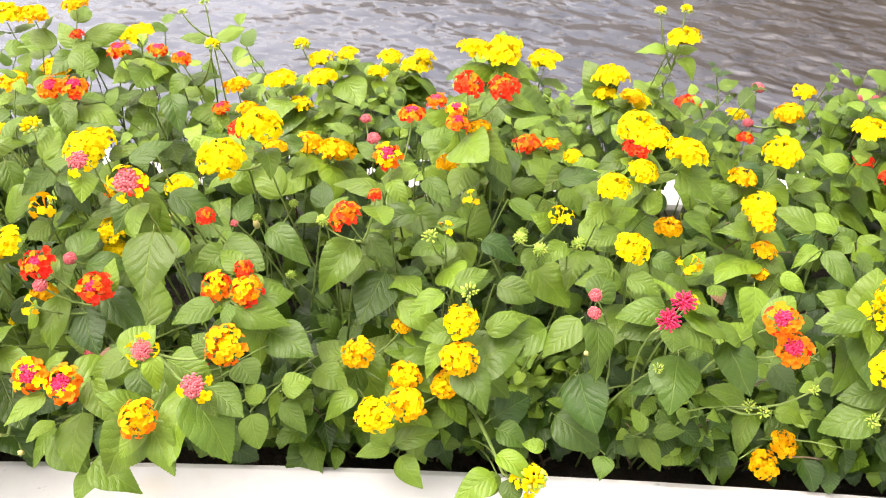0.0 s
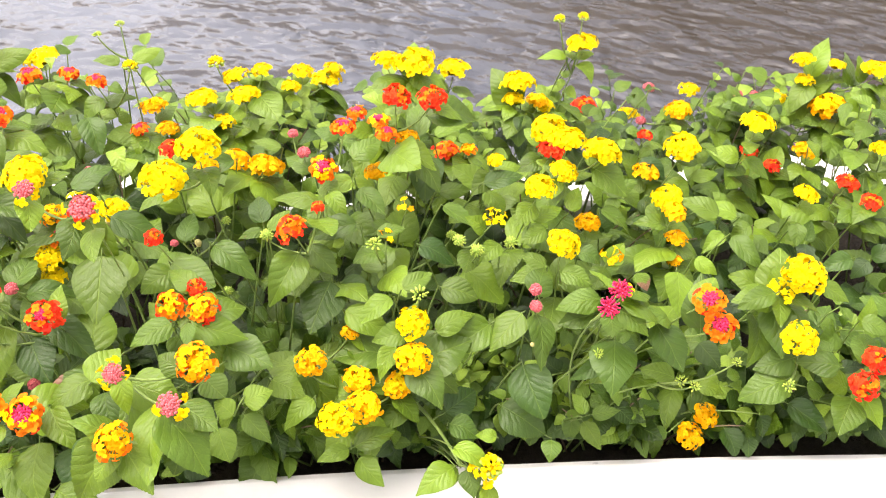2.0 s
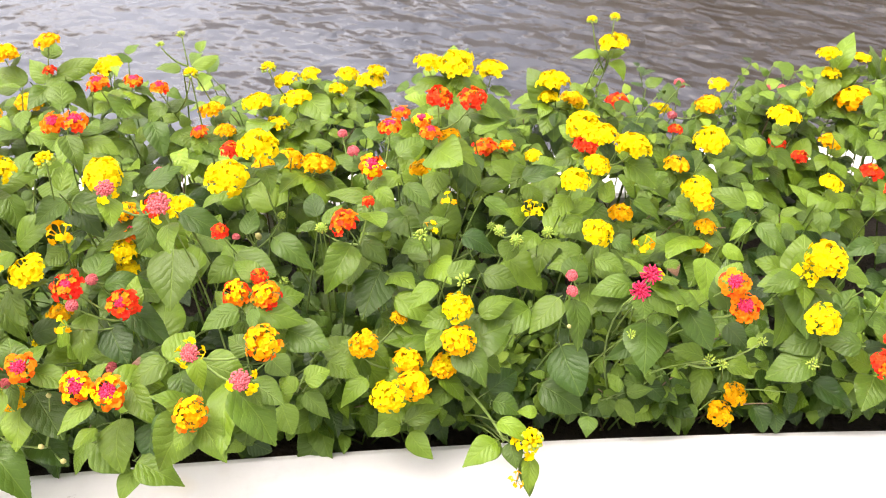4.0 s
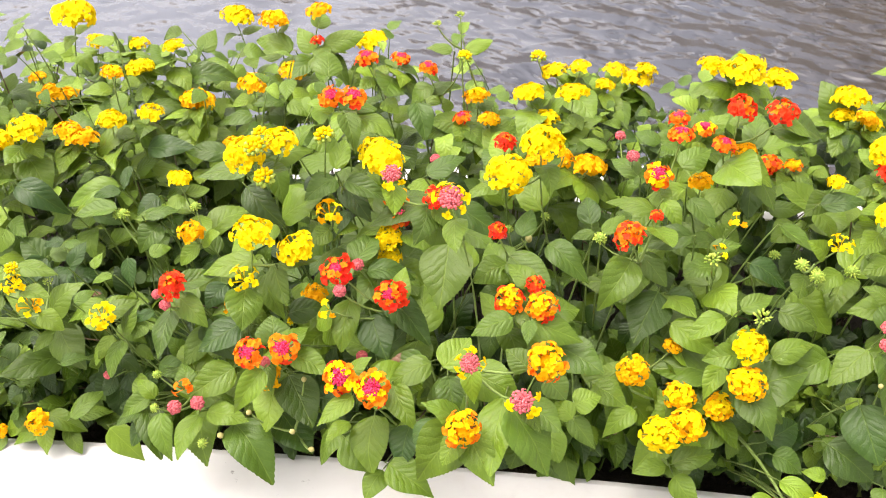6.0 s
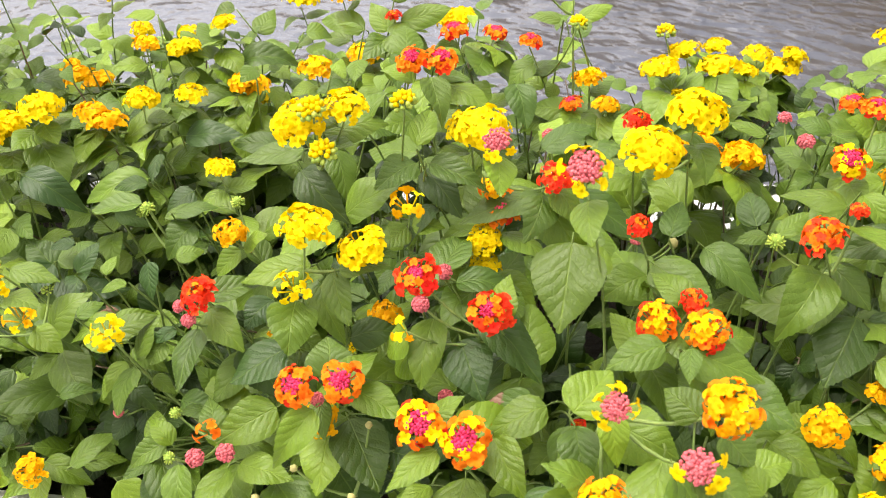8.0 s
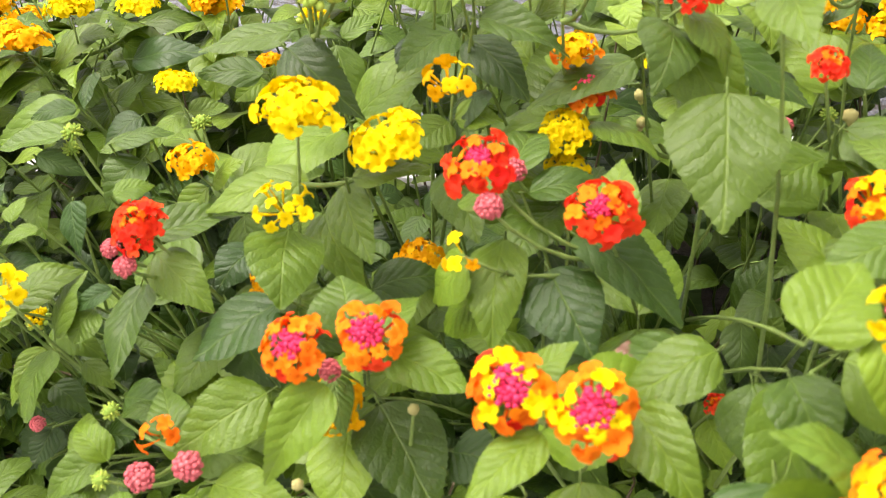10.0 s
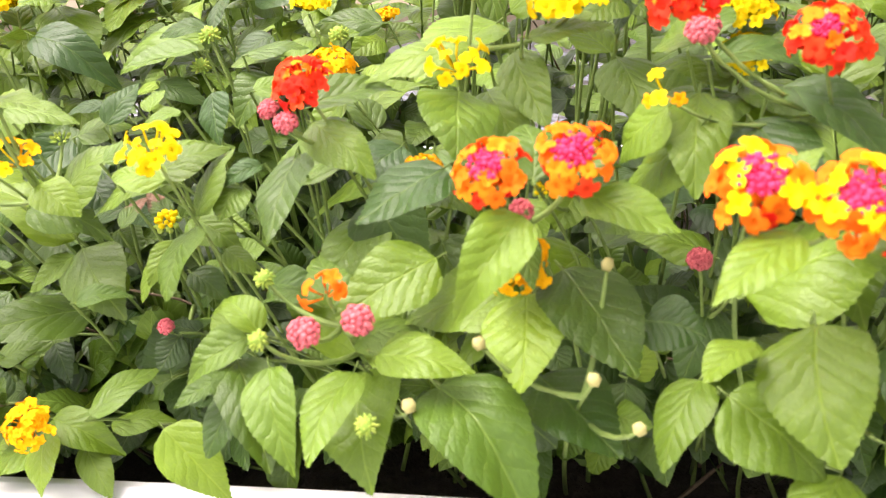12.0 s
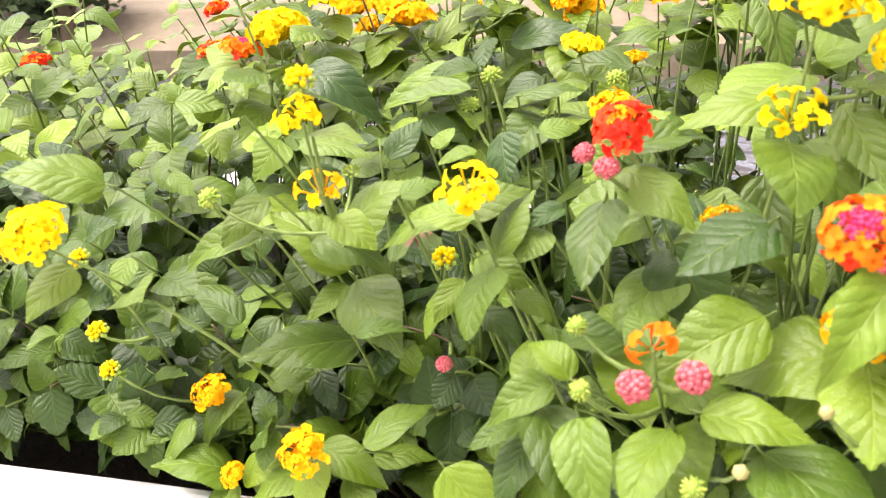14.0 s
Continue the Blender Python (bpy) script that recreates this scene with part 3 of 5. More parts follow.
def stalk_of(p, axis, d, rng):
    """The shoot that carries a head at p: from a neighbour's shoot, or from the soil up through the leaves."""
    near = min(STALKS, key=lambda q: (q[0] - p).length, default=None)
    if near and (near[0] - p).length < 0.05:
        top, line = p - axis * 0.3 * d, near[1]
        node = min((q for q in line[1:8] if q.z < top.z - 0.008), key=lambda q: (q - top).length, default=line[1])
        return bend(node, node.lerp(top, 0.5) + Vector((0, 0, -0.25 * (top - node).length)) + (top - node) * 0.1, top, 6)
    root = Vector((p.x + rng.uniform(-0.07, 0.07), min(1.1, max(0.71, p.y + rng.uniform(0.04, 0.15))), 0.71))
    top = p - axis * 0.3 * d
    knee = Vector((top.x * 0.7 + root.x * 0.3, top.y * 0.6 + root.y * 0.4, top.z - 0.3 * (top.z - root.z)))
    knee -= axis * 0.02
    knee += Vector((rng.uniform(-0.035, 0.035), rng.uniform(-0.012, 0.02), 0))
    line = bend(root, knee, top, 9)
    STALKS.append((p, line))
    return line


def bloom(kind, x, y, z, cm=3.0, tilt=None, shoot=True):
    """A flower head or bud cluster cm centimetres across, with its shoot and leaves."""
    rng = random.Random(int(x * 9173) * 31 + int(y * 7919) * 17 + int(z * 6101))
    p, d = Vector((x, y, z)), cm / 100
    if y > 0.85 and kind in ("yellow", "flat_yellow", "amber"):
        d *= 1.12
    lean = tilt if tilt is not None else min(1.15, max(0.12, (0.80 - y) * 4.5))
    axis = Vector((rng.uniform(-0.25, 0.25), -lean + rng.uniform(-0.15, 0.15), 1)).normalized()
    m = Matrix.Translation(p) @ axis.to_track_quat("Z", "Y").to_matrix().to_4x4() @ Matrix.Rotation(rng.uniform(0, math.tau), 4, "Z") @ Matrix.Scale(d, 4)
    plant = plant_at(x, max(0.74, y))
    if kind in HEADS:
        head = place("flower_head", rng.choice(HEADS[kind]), m, plant, HEAD_LABEL[kind])
        if kind in ("fire", "flame", "blaze", "ring"):
            place("bud_centre", rng.choice(BUDS["wide" if kind == "ring" else "middle"]), m @ Matrix.Scale(0.8 if kind == "flame" else 1.0, 4), head, "pink unopened buds")
    else:
        place("flower_bud", rng.choice(BUDS[kind]), m, plant, HEAD_LABEL[kind])
    BLOOMS.append((p, axis, d, plant, rng, shoot, kind))
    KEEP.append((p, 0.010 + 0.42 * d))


BLOOMS = []

# flower heads of the right-hand plants
bloom("flat_yellow", 0.251, 1.020, 0.997, 3.4)
bloom("lemon", 0.225, 1.02, 1.022, 1.2)
bloom("lemon", 0.25, 1.02, 1.024, 1.2)
bloom("flat_yellow", 0.537, 1.02, 0.968, 2.4)
bloom("flat_yellow", 0.506, 1.02, 0.950, 2.2)
bloom("flat_yellow", 0.498, 1.02, 0.975, 2.4)
bloom("flat_yellow", 0.043, 0.969, 0.999, 2.8)
bloom("yellow", 0.070, 0.955, 1.002, 4.0)
bloom("flat_yellow", 0.113, 1.010, 0.975, 3.4)
bloom("red", 0.044, 0.791, 1.025, 2.8, 0.5)
bloom("red", 0.071, 0.776, 1.029, 2.8, 0.5)
bloom("flat_yellow", 0.178, 0.983, 0.969, 3.6)
bloom("flat_yellow", 0.173, 0.979, 0.951, 2.4)
bloom("flat_yellow", 0.214, 1.019, 0.929, 2.4)
bloom("amber", 0.205, 1.01, 0.938, 2.4)
bloom("red", 0.283, 1.113, 0.893, 3.4)
bloom("flat_yellow", 0.343, 1.12, 0.878, 2.4)
bloom("ball", 0.315, 1.08, 0.88, 1.4)
bloom("ball", 0.345, 1.08, 0.884, 1.4)
bloom("ball", 0.347, 1.071, 0.928, 1.6)
bloom("flat_yellow", 0.411, 1.116, 0.908, 2.6)
bloom("amber", 0.381, 1.058, 0.905, 3.2)
bloom("flat_yellow", 0.490, 1.05, 0.922, 2.6)
bloom("ball", 0.445, 1.05, 0.925, 1.2)
bloom("ball", 0.465, 1.05, 0.924, 1.2)
bloom("amber", 0.528, 1.0, 0.928, 4.0)
bloom("flat_yellow", 0.405, 0.902, 0.950, 3.6)
bloom("yellow", 0.323, 0.878, 0.937, 3.6)
bloom("red", 0.304, 0.938, 0.924, 1.9)
bloom("gold", 0.475, 0.93, 0.906, 2.8)
bloom("red", 0.437, 0.979, 0.886, 2.4)
bloom("red", 0.452, 0.95, 0.881, 2.2)
bloom("ball", 0.432, 0.96, 0.878, 1.4)
bloom("red", 0.482, 0.85, 0.906, 2.8)
bloom("red", 0.492, 0.82, 0.900, 2.4)
bloom("yellow", 0.426, 0.82, 0.911, 2.6)
bloom("flat_yellow", 0.574, 1.0, 0.969, 3.4)
bloom("flat_yellow", 0.54, 0.9, 0.92, 2.6)
bloom("yellow", 0.191, 0.880, 0.959, 3.6)
bloom("yellow", 0.195, 0.820, 0.973, 3.6)
bloom("yellow", 0.218, 0.792, 0.972, 3.7)
bloom("red", 0.190, 0.859, 0.946, 3.0)
bloom("yellow", 0.183, 0.775, 0.962, 2.8)
bloom("yellow", 0.156, 0.741, 0.965, 2.9)
bloom("flat_yellow", 0.128, 0.80, 0.962, 1.8)
bloom("gold", 0.299, 0.903, 0.899, 3.0)
bloom("yellow", 0.287, 0.806, 0.919, 3.2)
bloom("amber", 0.277, 0.756, 0.930, 2.4)
bloom("gold", 0.211, 0.787, 0.906, 2.6)
bloom("yellow", 0.166, 0.688, 0.941, 2.8)
bloom("sparse", 0.219, 0.733, 0.902, 2.4)
bloom("gold", 0.282, 0.756, 0.904, 2.2)
bloom("gold", 0.278, 0.745, 0.888, 1.6)
bloom("loose", 0.115, 0.711, 0.953, 2.2)
bloom("sparse", 0.049, 0.757, 0.944, 2.2)
bloom("sparse", 0.030, 0.708, 0.940, 1.9)
bloom("yellow", 0.350, 0.66, 0.922, 3.8)
bloom("loose", 0.338, 0.665, 0.905, 2.6)
bloom("yellow", 0.343, 0.63, 0.882, 3.1)
bloom("red", 0.398, 0.62, 0.841, 2.8)
bloom("red", 0.412, 0.635, 0.855, 2.4)
bloom("fire", 0.246, 0.590, 0.946, 2.6)
bloom("fire", 0.256, 0.588, 0.926, 2.7)
bloom("pad", 0.176, 0.589, 0.944, 1.9)
bloom("pad", 0.187, 0.603, 0.949, 1.9)
bloom("sparse", 0.192, 0.607, 0.946, 1.4)
bloom("ball", 0.136, 0.642, 0.928, 1.1)
bloom("ball", 0.136, 0.635, 0.918, 1.1)
bloom("gold", 0.297, 0.669, 0.779, 2.4, 0.9, False)
bloom("gold", 0.281, 0.658, 0.767, 2.7, 0.9, False)
bloom("loose", 0.093, 0.569, 0.825, 3.0, 0.6, False)
bloom("sparse", 0.085, 0.56, 0.795, 1.6, 0.6, False)

# flower heads of the middle plants
bloom("ember_red", -0.041, 0.680, 0.966, 2.7)
bloom("red", -0.021, 0.70, 0.972, 1.2)
bloom("blaze", -0.018, 0.756, 0.978, 2.5, 0.7)
bloom("gold", 0.026, 0.828, 0.942, 2.4)
bloom("fire", -0.001, 0.787, 1.001, 2.4)
bloom("fire", 0.011, 0.916, 0.964, 2.2)
bloom("blaze", 0.031, 0.883, 0.968, 2.4)
bloom("fire", 0.035, 0.794, 0.991, 2.2)
bloom("gold", 0.052, 0.80, 0.985, 2.2)
bloom("ball", -0.035, 0.808, 0.971, 1.3)
bloom("ball", -0.045, 0.84, 0.975, 1.1)
bloom("ember_red", 0.096, 0.904, 0.928, 3.0)
bloom("sunset", 0.118, 0.905, 0.928, 1.8)
bloom("flat_yellow", -0.089, 0.878, 0.998, 3.0)
bloom("flat_yellow", -0.128, 0.891, 0.991, 3.0)
bloom("flat_yellow", -0.108, 0.99, 0.978, 2.8)
bloom("lemon", -0.125, 0.98, 0.995, 1.6)
bloom("flat_yellow", -0.084, 1.00, 0.98, 2.2)
bloom("flat_yellow", -0.045, 1.043, 0.964, 2.6)
bloom("flat_yellow", -0.055, 1.02, 0.955, 2.2)
bloom("flat_yellow", -0.020, 1.073, 0.945, 3.4)
bloom("flat_yellow", -0.012, 1.07, 0.957, 2.4)
bloom("amber", -0.181, 0.934, 0.969, 2.4)
bloom("flat_yellow", -0.109, 0.881, 0.971, 2.2)
bloom("fire", -0.192, 0.914, 0.953, 2.0)
bloom("gold", -0.165, 0.91, 0.955, 2.4)
bloom("flat_yellow", -0.303, 1.021, 0.991, 3.6)
bloom("fire", -0.287, 0.930, 1.002, 2.6)
bloom("fire", -0.257, 0.948, 0.997, 2.2)
bloom("fire", -0.225, 0.919, 0.999, 2.1)
bloom("yellow", -0.107, 0.727, 1.015, 3.8)
bloom("gold", -0.096, 0.840, 0.952, 3.0)
bloom("gold", -0.069, 0.817, 0.957, 2.8)
bloom("gold", -0.115, 0.80, 0.965, 2.2)
bloom("yellow", -0.130, 0.698, 1.001, 3.7)
bloom("red", -0.14, 0.79, 0.985, 2.2)
bloom("lemon", -0.188, 0.898, 1.019, 1.4)
bloom("green", -0.194, 0.910, 1.053, 0.9)
bloom("green", -0.215, 0.91, 1.044, 0.9)
bloom("yellow", -0.218, 0.677, 1.015, 3.2)
bloom("ring", -0.205, 0.635, 1.023, 2.4)
bloom("ring", -0.160, 0.600, 1.026, 2.9)
bloom("red", -0.178, 0.655, 0.998, 2.0)
bloom("red", -0.134, 0.66, 0.972, 1.6)
bloom("yellow", -0.222, 0.702, 0.937, 2.4)
bloom("yellow", -0.222, 0.70, 0.920, 2.2)
bloom("flame", -0.206, 0.622, 0.935, 2.7)
bloom("ember", -0.122, 0.624, 0.938, 2.5)
bloom("ember", -0.098, 0.615, 0.941, 2.6)
bloom("red", -0.105, 0.635, 0.945, 1.6)
bloom("ring", -0.138, 0.528, 0.952, 2.2)
bloom("sunset", -0.092, 0.538, 0.951, 2.8)
bloom("ring", -0.105, 0.512, 0.940, 2.6)
bloom("sunset", -0.140, 0.508, 0.918, 2.6)
bloom("red", -0.160, 0.677, 0.827, 1.2)
bloom("gold", -0.030, 0.640, 0.874, 2.7)
bloom("amber", 0.004, 0.632, 0.861, 2.6)
bloom("amber", 0.009, 0.603, 0.859, 2.8)
bloom("yellow", -0.012, 0.586, 0.863, 3.0)
bloom("yellow", 0.045, 0.624, 0.916, 2.8)
bloom("amber", 0.044, 0.609, 0.895, 2.8)
bloom("amber", 0.034, 0.633, 0.854, 2.4)
bloom("gold", 0.000, 0.667, 0.881, 1.6)

# flower heads of the left-hand plants
bloom("yellow", -0.470, 1.087, 0.992, 3.8)
bloom("amber", -0.405, 1.017, 1.011, 3.0)
bloom("gold", -0.351, 0.994, 1.028, 2.9)
bloom("red", -0.352, 0.99, 0.998, 1.6)
bloom("fire", -0.281, 0.772, 1.022, 2.3, 0.5)
bloom("fire", -0.262, 0.772, 1.023, 2.4, 0.5)
bloom("amber", -0.459, 0.930, 0.949, 2.7)
bloom("amber", -0.419, 0.972, 0.956, 3.0)
bloom("amber", -0.383, 0.995, 0.963, 2.8)
bloom("yellow", -0.324, 0.679, 1.012, 3.4)
bloom("yellow", -0.300, 0.690, 1.018, 2.8)
bloom("lemon", -0.312, 0.67, 1.022, 1.6)
bloom("lemon", -0.306, 0.667, 0.999, 1.6)
bloom("lemon", -0.272, 0.712, 1.015, 1.6)
bloom("yellow", -0.241, 0.748, 0.990, 3.0)
bloom("sparse", -0.266, 0.692, 0.960, 3.0)
bloom("sunset", -0.219, 0.714, 0.966, 2.2)
bloom("fire", -0.214, 0.711, 0.950, 2.4)
bloom("gold", -0.395, 0.724, 0.916, 2.6)
bloom("flat_yellow", -0.313, 0.648, 0.963, 3.6, 0.4)
bloom("flat_yellow", -0.284, 0.656, 0.948, 3.3, 0.5)
bloom("flame", -0.245, 0.628, 0.949, 2.7)
bloom("ball", -0.238, 0.660, 0.935, 1.1)
bloom("ball", -0.241, 0.618, 0.938, 1.1)
bloom("red", -0.373, 0.630, 0.924, 2.5)
bloom("ball", -0.386, 0.630, 0.914, 0.9)
bloom("ball", -0.376, 0.621, 0.911, 1.0)
bloom("loose", -0.320, 0.640, 0.928, 2.6)
bloom("gold", -0.284, 0.695, 0.882, 2.3)
bloom("fire", -0.299, 0.580, 0.905, 2.5)
bloom("fire", -0.275, 0.585, 0.908, 2.6)
bloom("ball", -0.292, 0.591, 0.890, 0.9)
bloom("blaze", -0.228, 0.558, 0.908, 2.7)
bloom("blaze", -0.205, 0.554, 0.905, 2.8)
bloom("ball", -0.238, 0.658, 0.852, 1.1)
bloom("spark", -0.355, 0.584, 0.865, 1.9)
bloom("ball", -0.357, 0.572, 0.856, 1.2)
bloom("ball", -0.340, 0.575, 0.860, 1.2)
bloom("flat_yellow", -0.422, 0.774, 0.939, 2.4)
bloom("yellow", -0.501, 0.821, 0.971, 2.9)
bloom("gold", -0.531, 0.817, 0.953, 3.2)
bloom("yellow", -0.606, 0.977, 1.021, 4.5)
bloom("yellow", -0.608, 0.800, 0.949, 4.0)
bloom("yellow", -0.572, 0.800, 0.968, 3.6)
bloom("gold", -0.544, 0.820, 0.958, 3.0)
bloom("amber", -0.513, 0.861, 1.001, 2.0)
bloom("flat_yellow", -0.481, 0.860, 0.963, 2.6)
bloom("yellow", -0.531, 0.951, 0.974, 3.0)
bloom("amber", -0.464, 0.92, 0.956, 2.8)
bloom("yellow", -0.685, 0.899, 1.008, 3.3)
bloom("gold", -0.618, 0.919, 0.954, 3.0)
bloom("loose", -0.421, 0.608, 0.906, 2.6)
bloom("sparse", -0.487, 0.622, 0.899, 2.4)
bloom("loose", -0.482, 0.604, 0.930, 2.0)
bloom("lemon", -0.481, 0.606, 0.942, 1.1)
bloom("lemon", -0.457, 0.672, 0.858, 1.2)
bloom("gold", -0.501, 0.615, 0.789, 2.4, 0.9)
bloom("gold", -0.565, 0.642, 0.795, 2.0, 0.9)
bloom("gold", -0.545, 0.625, 0.765, 1.4, 0.9)
bloom("yellow", -0.569, 0.56, 0.894, 3.0, 0.6)
bloom("lemon", -0.588, 0.60, 0.870, 0.9)
bloom("lemon", -0.604, 0.62, 0.829, 1.0)
bloom("lemon", -0.610, 0.63, 0.805, 1.0)
bloom("ember_red", -0.846, 0.85, 0.926, 2.4)
bloom("ember_red", -0.735, 0.922, 0.956, 2.3)
bloom("ember_red", -0.679, 0.835, 0.933, 2.6)
bloom("gold", -0.618, 0.95, 0.941, 3.2)
bloom("yellow", -0.652, 1.098, 0.950, 2.4)
bloom("gold", -0.678, 1.000, 0.938, 2.2)
bloom("yellow", -0.488, 1.0, 0.913, 2.4)
bloom("gold", -0.422, 0.90, 0.919, 2.0)
bloom("amber", -0.069, 0.836, 0.947, 3.2)
bloom("yellow", -0.179, 0.74, 0.956, 2.6)
bloom("burr", 0.10, 0.70, 0.93, 1.6)
bloom("burr", 0.085, 0.69, 0.945, 1.5)
bloom("burr", -0.06, 0.70, 0.95, 1.5)
bloom("burr", 0.13, 0.72, 0.925, 1.6)
bloom("green", 0.02, 0.68, 0.95, 1.2)
bloom("burr", -0.45, 0.72, 0.93, 1.4)
bloom("burr", -0.40, 0.75, 0.925, 1.4)
bloom("green", 0.05, 0.63, 0.935, 1.2)

bloom("flat_yellow", -0.604, 1.106, 0.946, 2.5)
bloom("flat_yellow", -0.500, 0.969, 0.992, 2.3)
bloom("fire", -0.628, 0.790, 0.938, 2.7)
bloom("knob", -0.326, 0.575, 0.831, 0.7)
bloom("burr", -0.339, 0.57, 0.826, 1.1)
bloom("knob", -0.269, 0.57, 0.846, 0.6)
bloom("knob", -0.256, 0.57, 0.831, 0.6)
bloom("knob", -0.304, 0.58, 0.851, 0.6)
bloom("knob", -0.223, 0.667, 0.841, 0.6)
bloom("knob", -0.267, 0.60, 0.87, 0.6)
bloom("gold", -0.342, 0.67, 0.881, 1.9)
bloom("gold", -0.296, 0.60, 0.87, 2.5, 0.9)
bloom("sparse", -0.251, 0.62, 0.921, 2.0)
bloom("ball", -0.446, 0.64, 0.824, 0.8)
bloom("burr", -0.381, 0.60, 0.862, 1.0)
bloom("burr", -0.374, 0.575, 0.851, 1.0)
bloom("green", -0.492, 0.66, 0.897, 0.8)
bloom("burr", -0.472, 0.75, 0.912, 1.4)
bloom("burr", -0.536, 0.62, 0.893, 1.3)
bloom("lemon", 0.096, 0.567, 0.829, 1.7, 0.6, False)
bloom("green", 0.239, 0.597, 0.872, 0.9)
bloom("green", 0.249, 0.596, 0.868, 0.9)
bloom("green", 0.178, 0.607, 0.893, 0.8)
bloom("green", 0.282, 0.605, 0.881, 0.8)
bloom("green", 0.322, 0.597, 0.863, 1.0)
bloom("knob", 0.129, 0.609, 0.902, 0.5)
bloom("burr", 0.048, 0.785, 0.875, 1.3)
bloom("burr", 0.091, 0.797, 0.892, 1.4)
bloom("burr", 0.125, 0.793, 0.881, 1.4)
bloom("burr", -0.105, 0.769, 0.860, 1.3)
bloom("burr", -0.135, 0.791, 0.902, 1.2)
bloom("burr", -0.104, 0.798, 0.913, 1.2)
bloom("knob", -0.192, 0.746, 0.925, 0.7)
bloom("knob", -0.193, 0.761, 0.933, 0.7)
bloom("ball", -0.189, 0.725, 0.995, 1.0)
bloom("ball", -0.135, 0.727, 0.931, 0.8)
bloom("knob", -0.114, 0.712, 0.938, 0.8)
bloom("lemon", -0.367, 0.838, 0.957, 1.8)
bloom("lemon", -0.295, 0.665, 0.875, 0.8)

# the leaves that show singly
leaf_at(-0.380, 0.639, 0.897, -0.381, 0.605, 0.875, 2.4, 0.36)
leaf_at(-0.377, 0.644, 0.906, -0.349, 0.626, 0.894, 2.0, 0.40)
leaf_at(-0.378, 0.646, 0.910, -0.348, 0.661, 0.919, 1.8, 0.25)
leaf_at(-0.315, 0.667, 0.928, -0.356, 0.654, 0.921, 2.0, 0.40)
leaf_at(-0.318, 0.676, 0.912, -0.299, 0.648, 0.893, 1.9, 0.36)
leaf_at(-0.346, 0.706, 0.882, -0.334, 0.678, 0.863, 2.4, 0.11)
leaf_at(-0.356, 0.695, 0.886, -0.368, 0.675, 0.873, 2.1, 0.07)
leaf_at(-0.322, 0.633, 0.893, -0.350, 0.612, 0.880, 3.1, 0.14)
leaf_at(-0.289, 0.601, 0.895, -0.295, 0.621, 0.908, 2.6, 0.25)
leaf_at(-0.277, 0.602, 0.892, -0.247, 0.593, 0.885, 2.1, 0.36)
leaf_at(-0.297, 0.607, 0.880, -0.288, 0.588, 0.868, 1.2, 0.40)
leaf_at(-0.321, 0.611, 0.868, -0.351, 0.589, 0.855, 2.6, 0.22)
leaf_at(-0.284, 0.613, 0.865, -0.258, 0.582, 0.845, 3.3, 0.14)
leaf_at(-0.293, 0.614, 0.825, -0.263, 0.590, 0.810, 3.2, 0.11)
leaf_at(-0.324, 0.594, 0.831, -0.286, 0.562, 0.811, 3.5, 0.29)
leaf_at(-0.342, 0.589, 0.842, -0.308, 0.584, 0.839, 2.0, 0.40)
leaf_at(-0.349, 0.595, 0.834, -0.356, 0.564, 0.815, 1.8, 0.40)
leaf_at(-0.396, 0.600, 0.833, -0.372, 0.568, 0.814, 2.2, 0.22)
leaf_at(-0.238, 0.592, 0.839, -0.251, 0.568, 0.824, 2.0, 0.32)
leaf_at(-0.210, 0.580, 0.864, -0.208, 0.545, 0.843, 3.1, 0.29)
leaf_at(-0.202, 0.565, 0.825, -0.213, 0.547, 0.815, 2.1, 0.29)
leaf_at(-0.198, 0.552, 0.843, -0.164, 0.538, 0.834, 2.6, 0.25)
leaf_at(-0.169, 0.586, 0.908, -0.198, 0.571, 0.898, 2.1, 0.36)
leaf_at(-0.196, 0.572, 0.897, -0.177, 0.547, 0.881, 2.0, 0.40)
leaf_at(-0.159, 0.546, 0.893, -0.168, 0.522, 0.878, 2.6, 0.14)
leaf_at(-0.156, 0.561, 0.916, -0.150, 0.540, 0.902, 1.9, 0.29)
leaf_at(-0.157, 0.540, 0.936, -0.142, 0.559, 0.948, 2.3, 0.32)
leaf_at(-0.240, 0.646, 0.916, -0.241, 0.612, 0.893, 2.2, 0.36)
leaf_at(-0.225, 0.639, 0.907, -0.208, 0.611, 0.889, 2.9, 0.11)
leaf_at(-0.218, 0.651, 0.915, -0.179, 0.626, 0.898, 2.4, 0.11)
leaf_at(-0.244, 0.678, 0.923, -0.234, 0.704, 0.940, 2.6, 0.29)
leaf_at(-0.237, 0.674, 0.920, -0.200, 0.677, 0.921, 2.1, 0.22)
leaf_at(-0.167, 0.648, 0.969, -0.169, 0.614, 0.933, 3.9, 0.22)
leaf_at(-0.300, 0.656, 0.932, -0.270, 0.661, 0.934, 1.6, 0.29)
leaf_at(-0.433, 0.750, 0.907, -0.447, 0.728, 0.893, 2.5, 0.14)
leaf_at(-0.300, 0.666, 0.880, -0.268, 0.674, 0.884, 2.1, 0.07)
leaf_at(-0.396, 0.630, 0.847, -0.371, 0.629, 0.846, 1.8, 0.07)
leaf_at(-0.402, 0.637, 0.884, -0.408, 0.625, 0.876, 1.8, 0.29)
leaf_at(-0.257, 0.605, 0.850, -0.238, 0.601, 0.847, 2.2, 0.11)
leaf_at(-0.116, 0.606, 0.936, -0.143, 0.593, 0.928, 1.9, 0.36)
leaf_at(-0.110, 0.608, 0.932, -0.071, 0.602, 0.927, 2.5, 0.29)
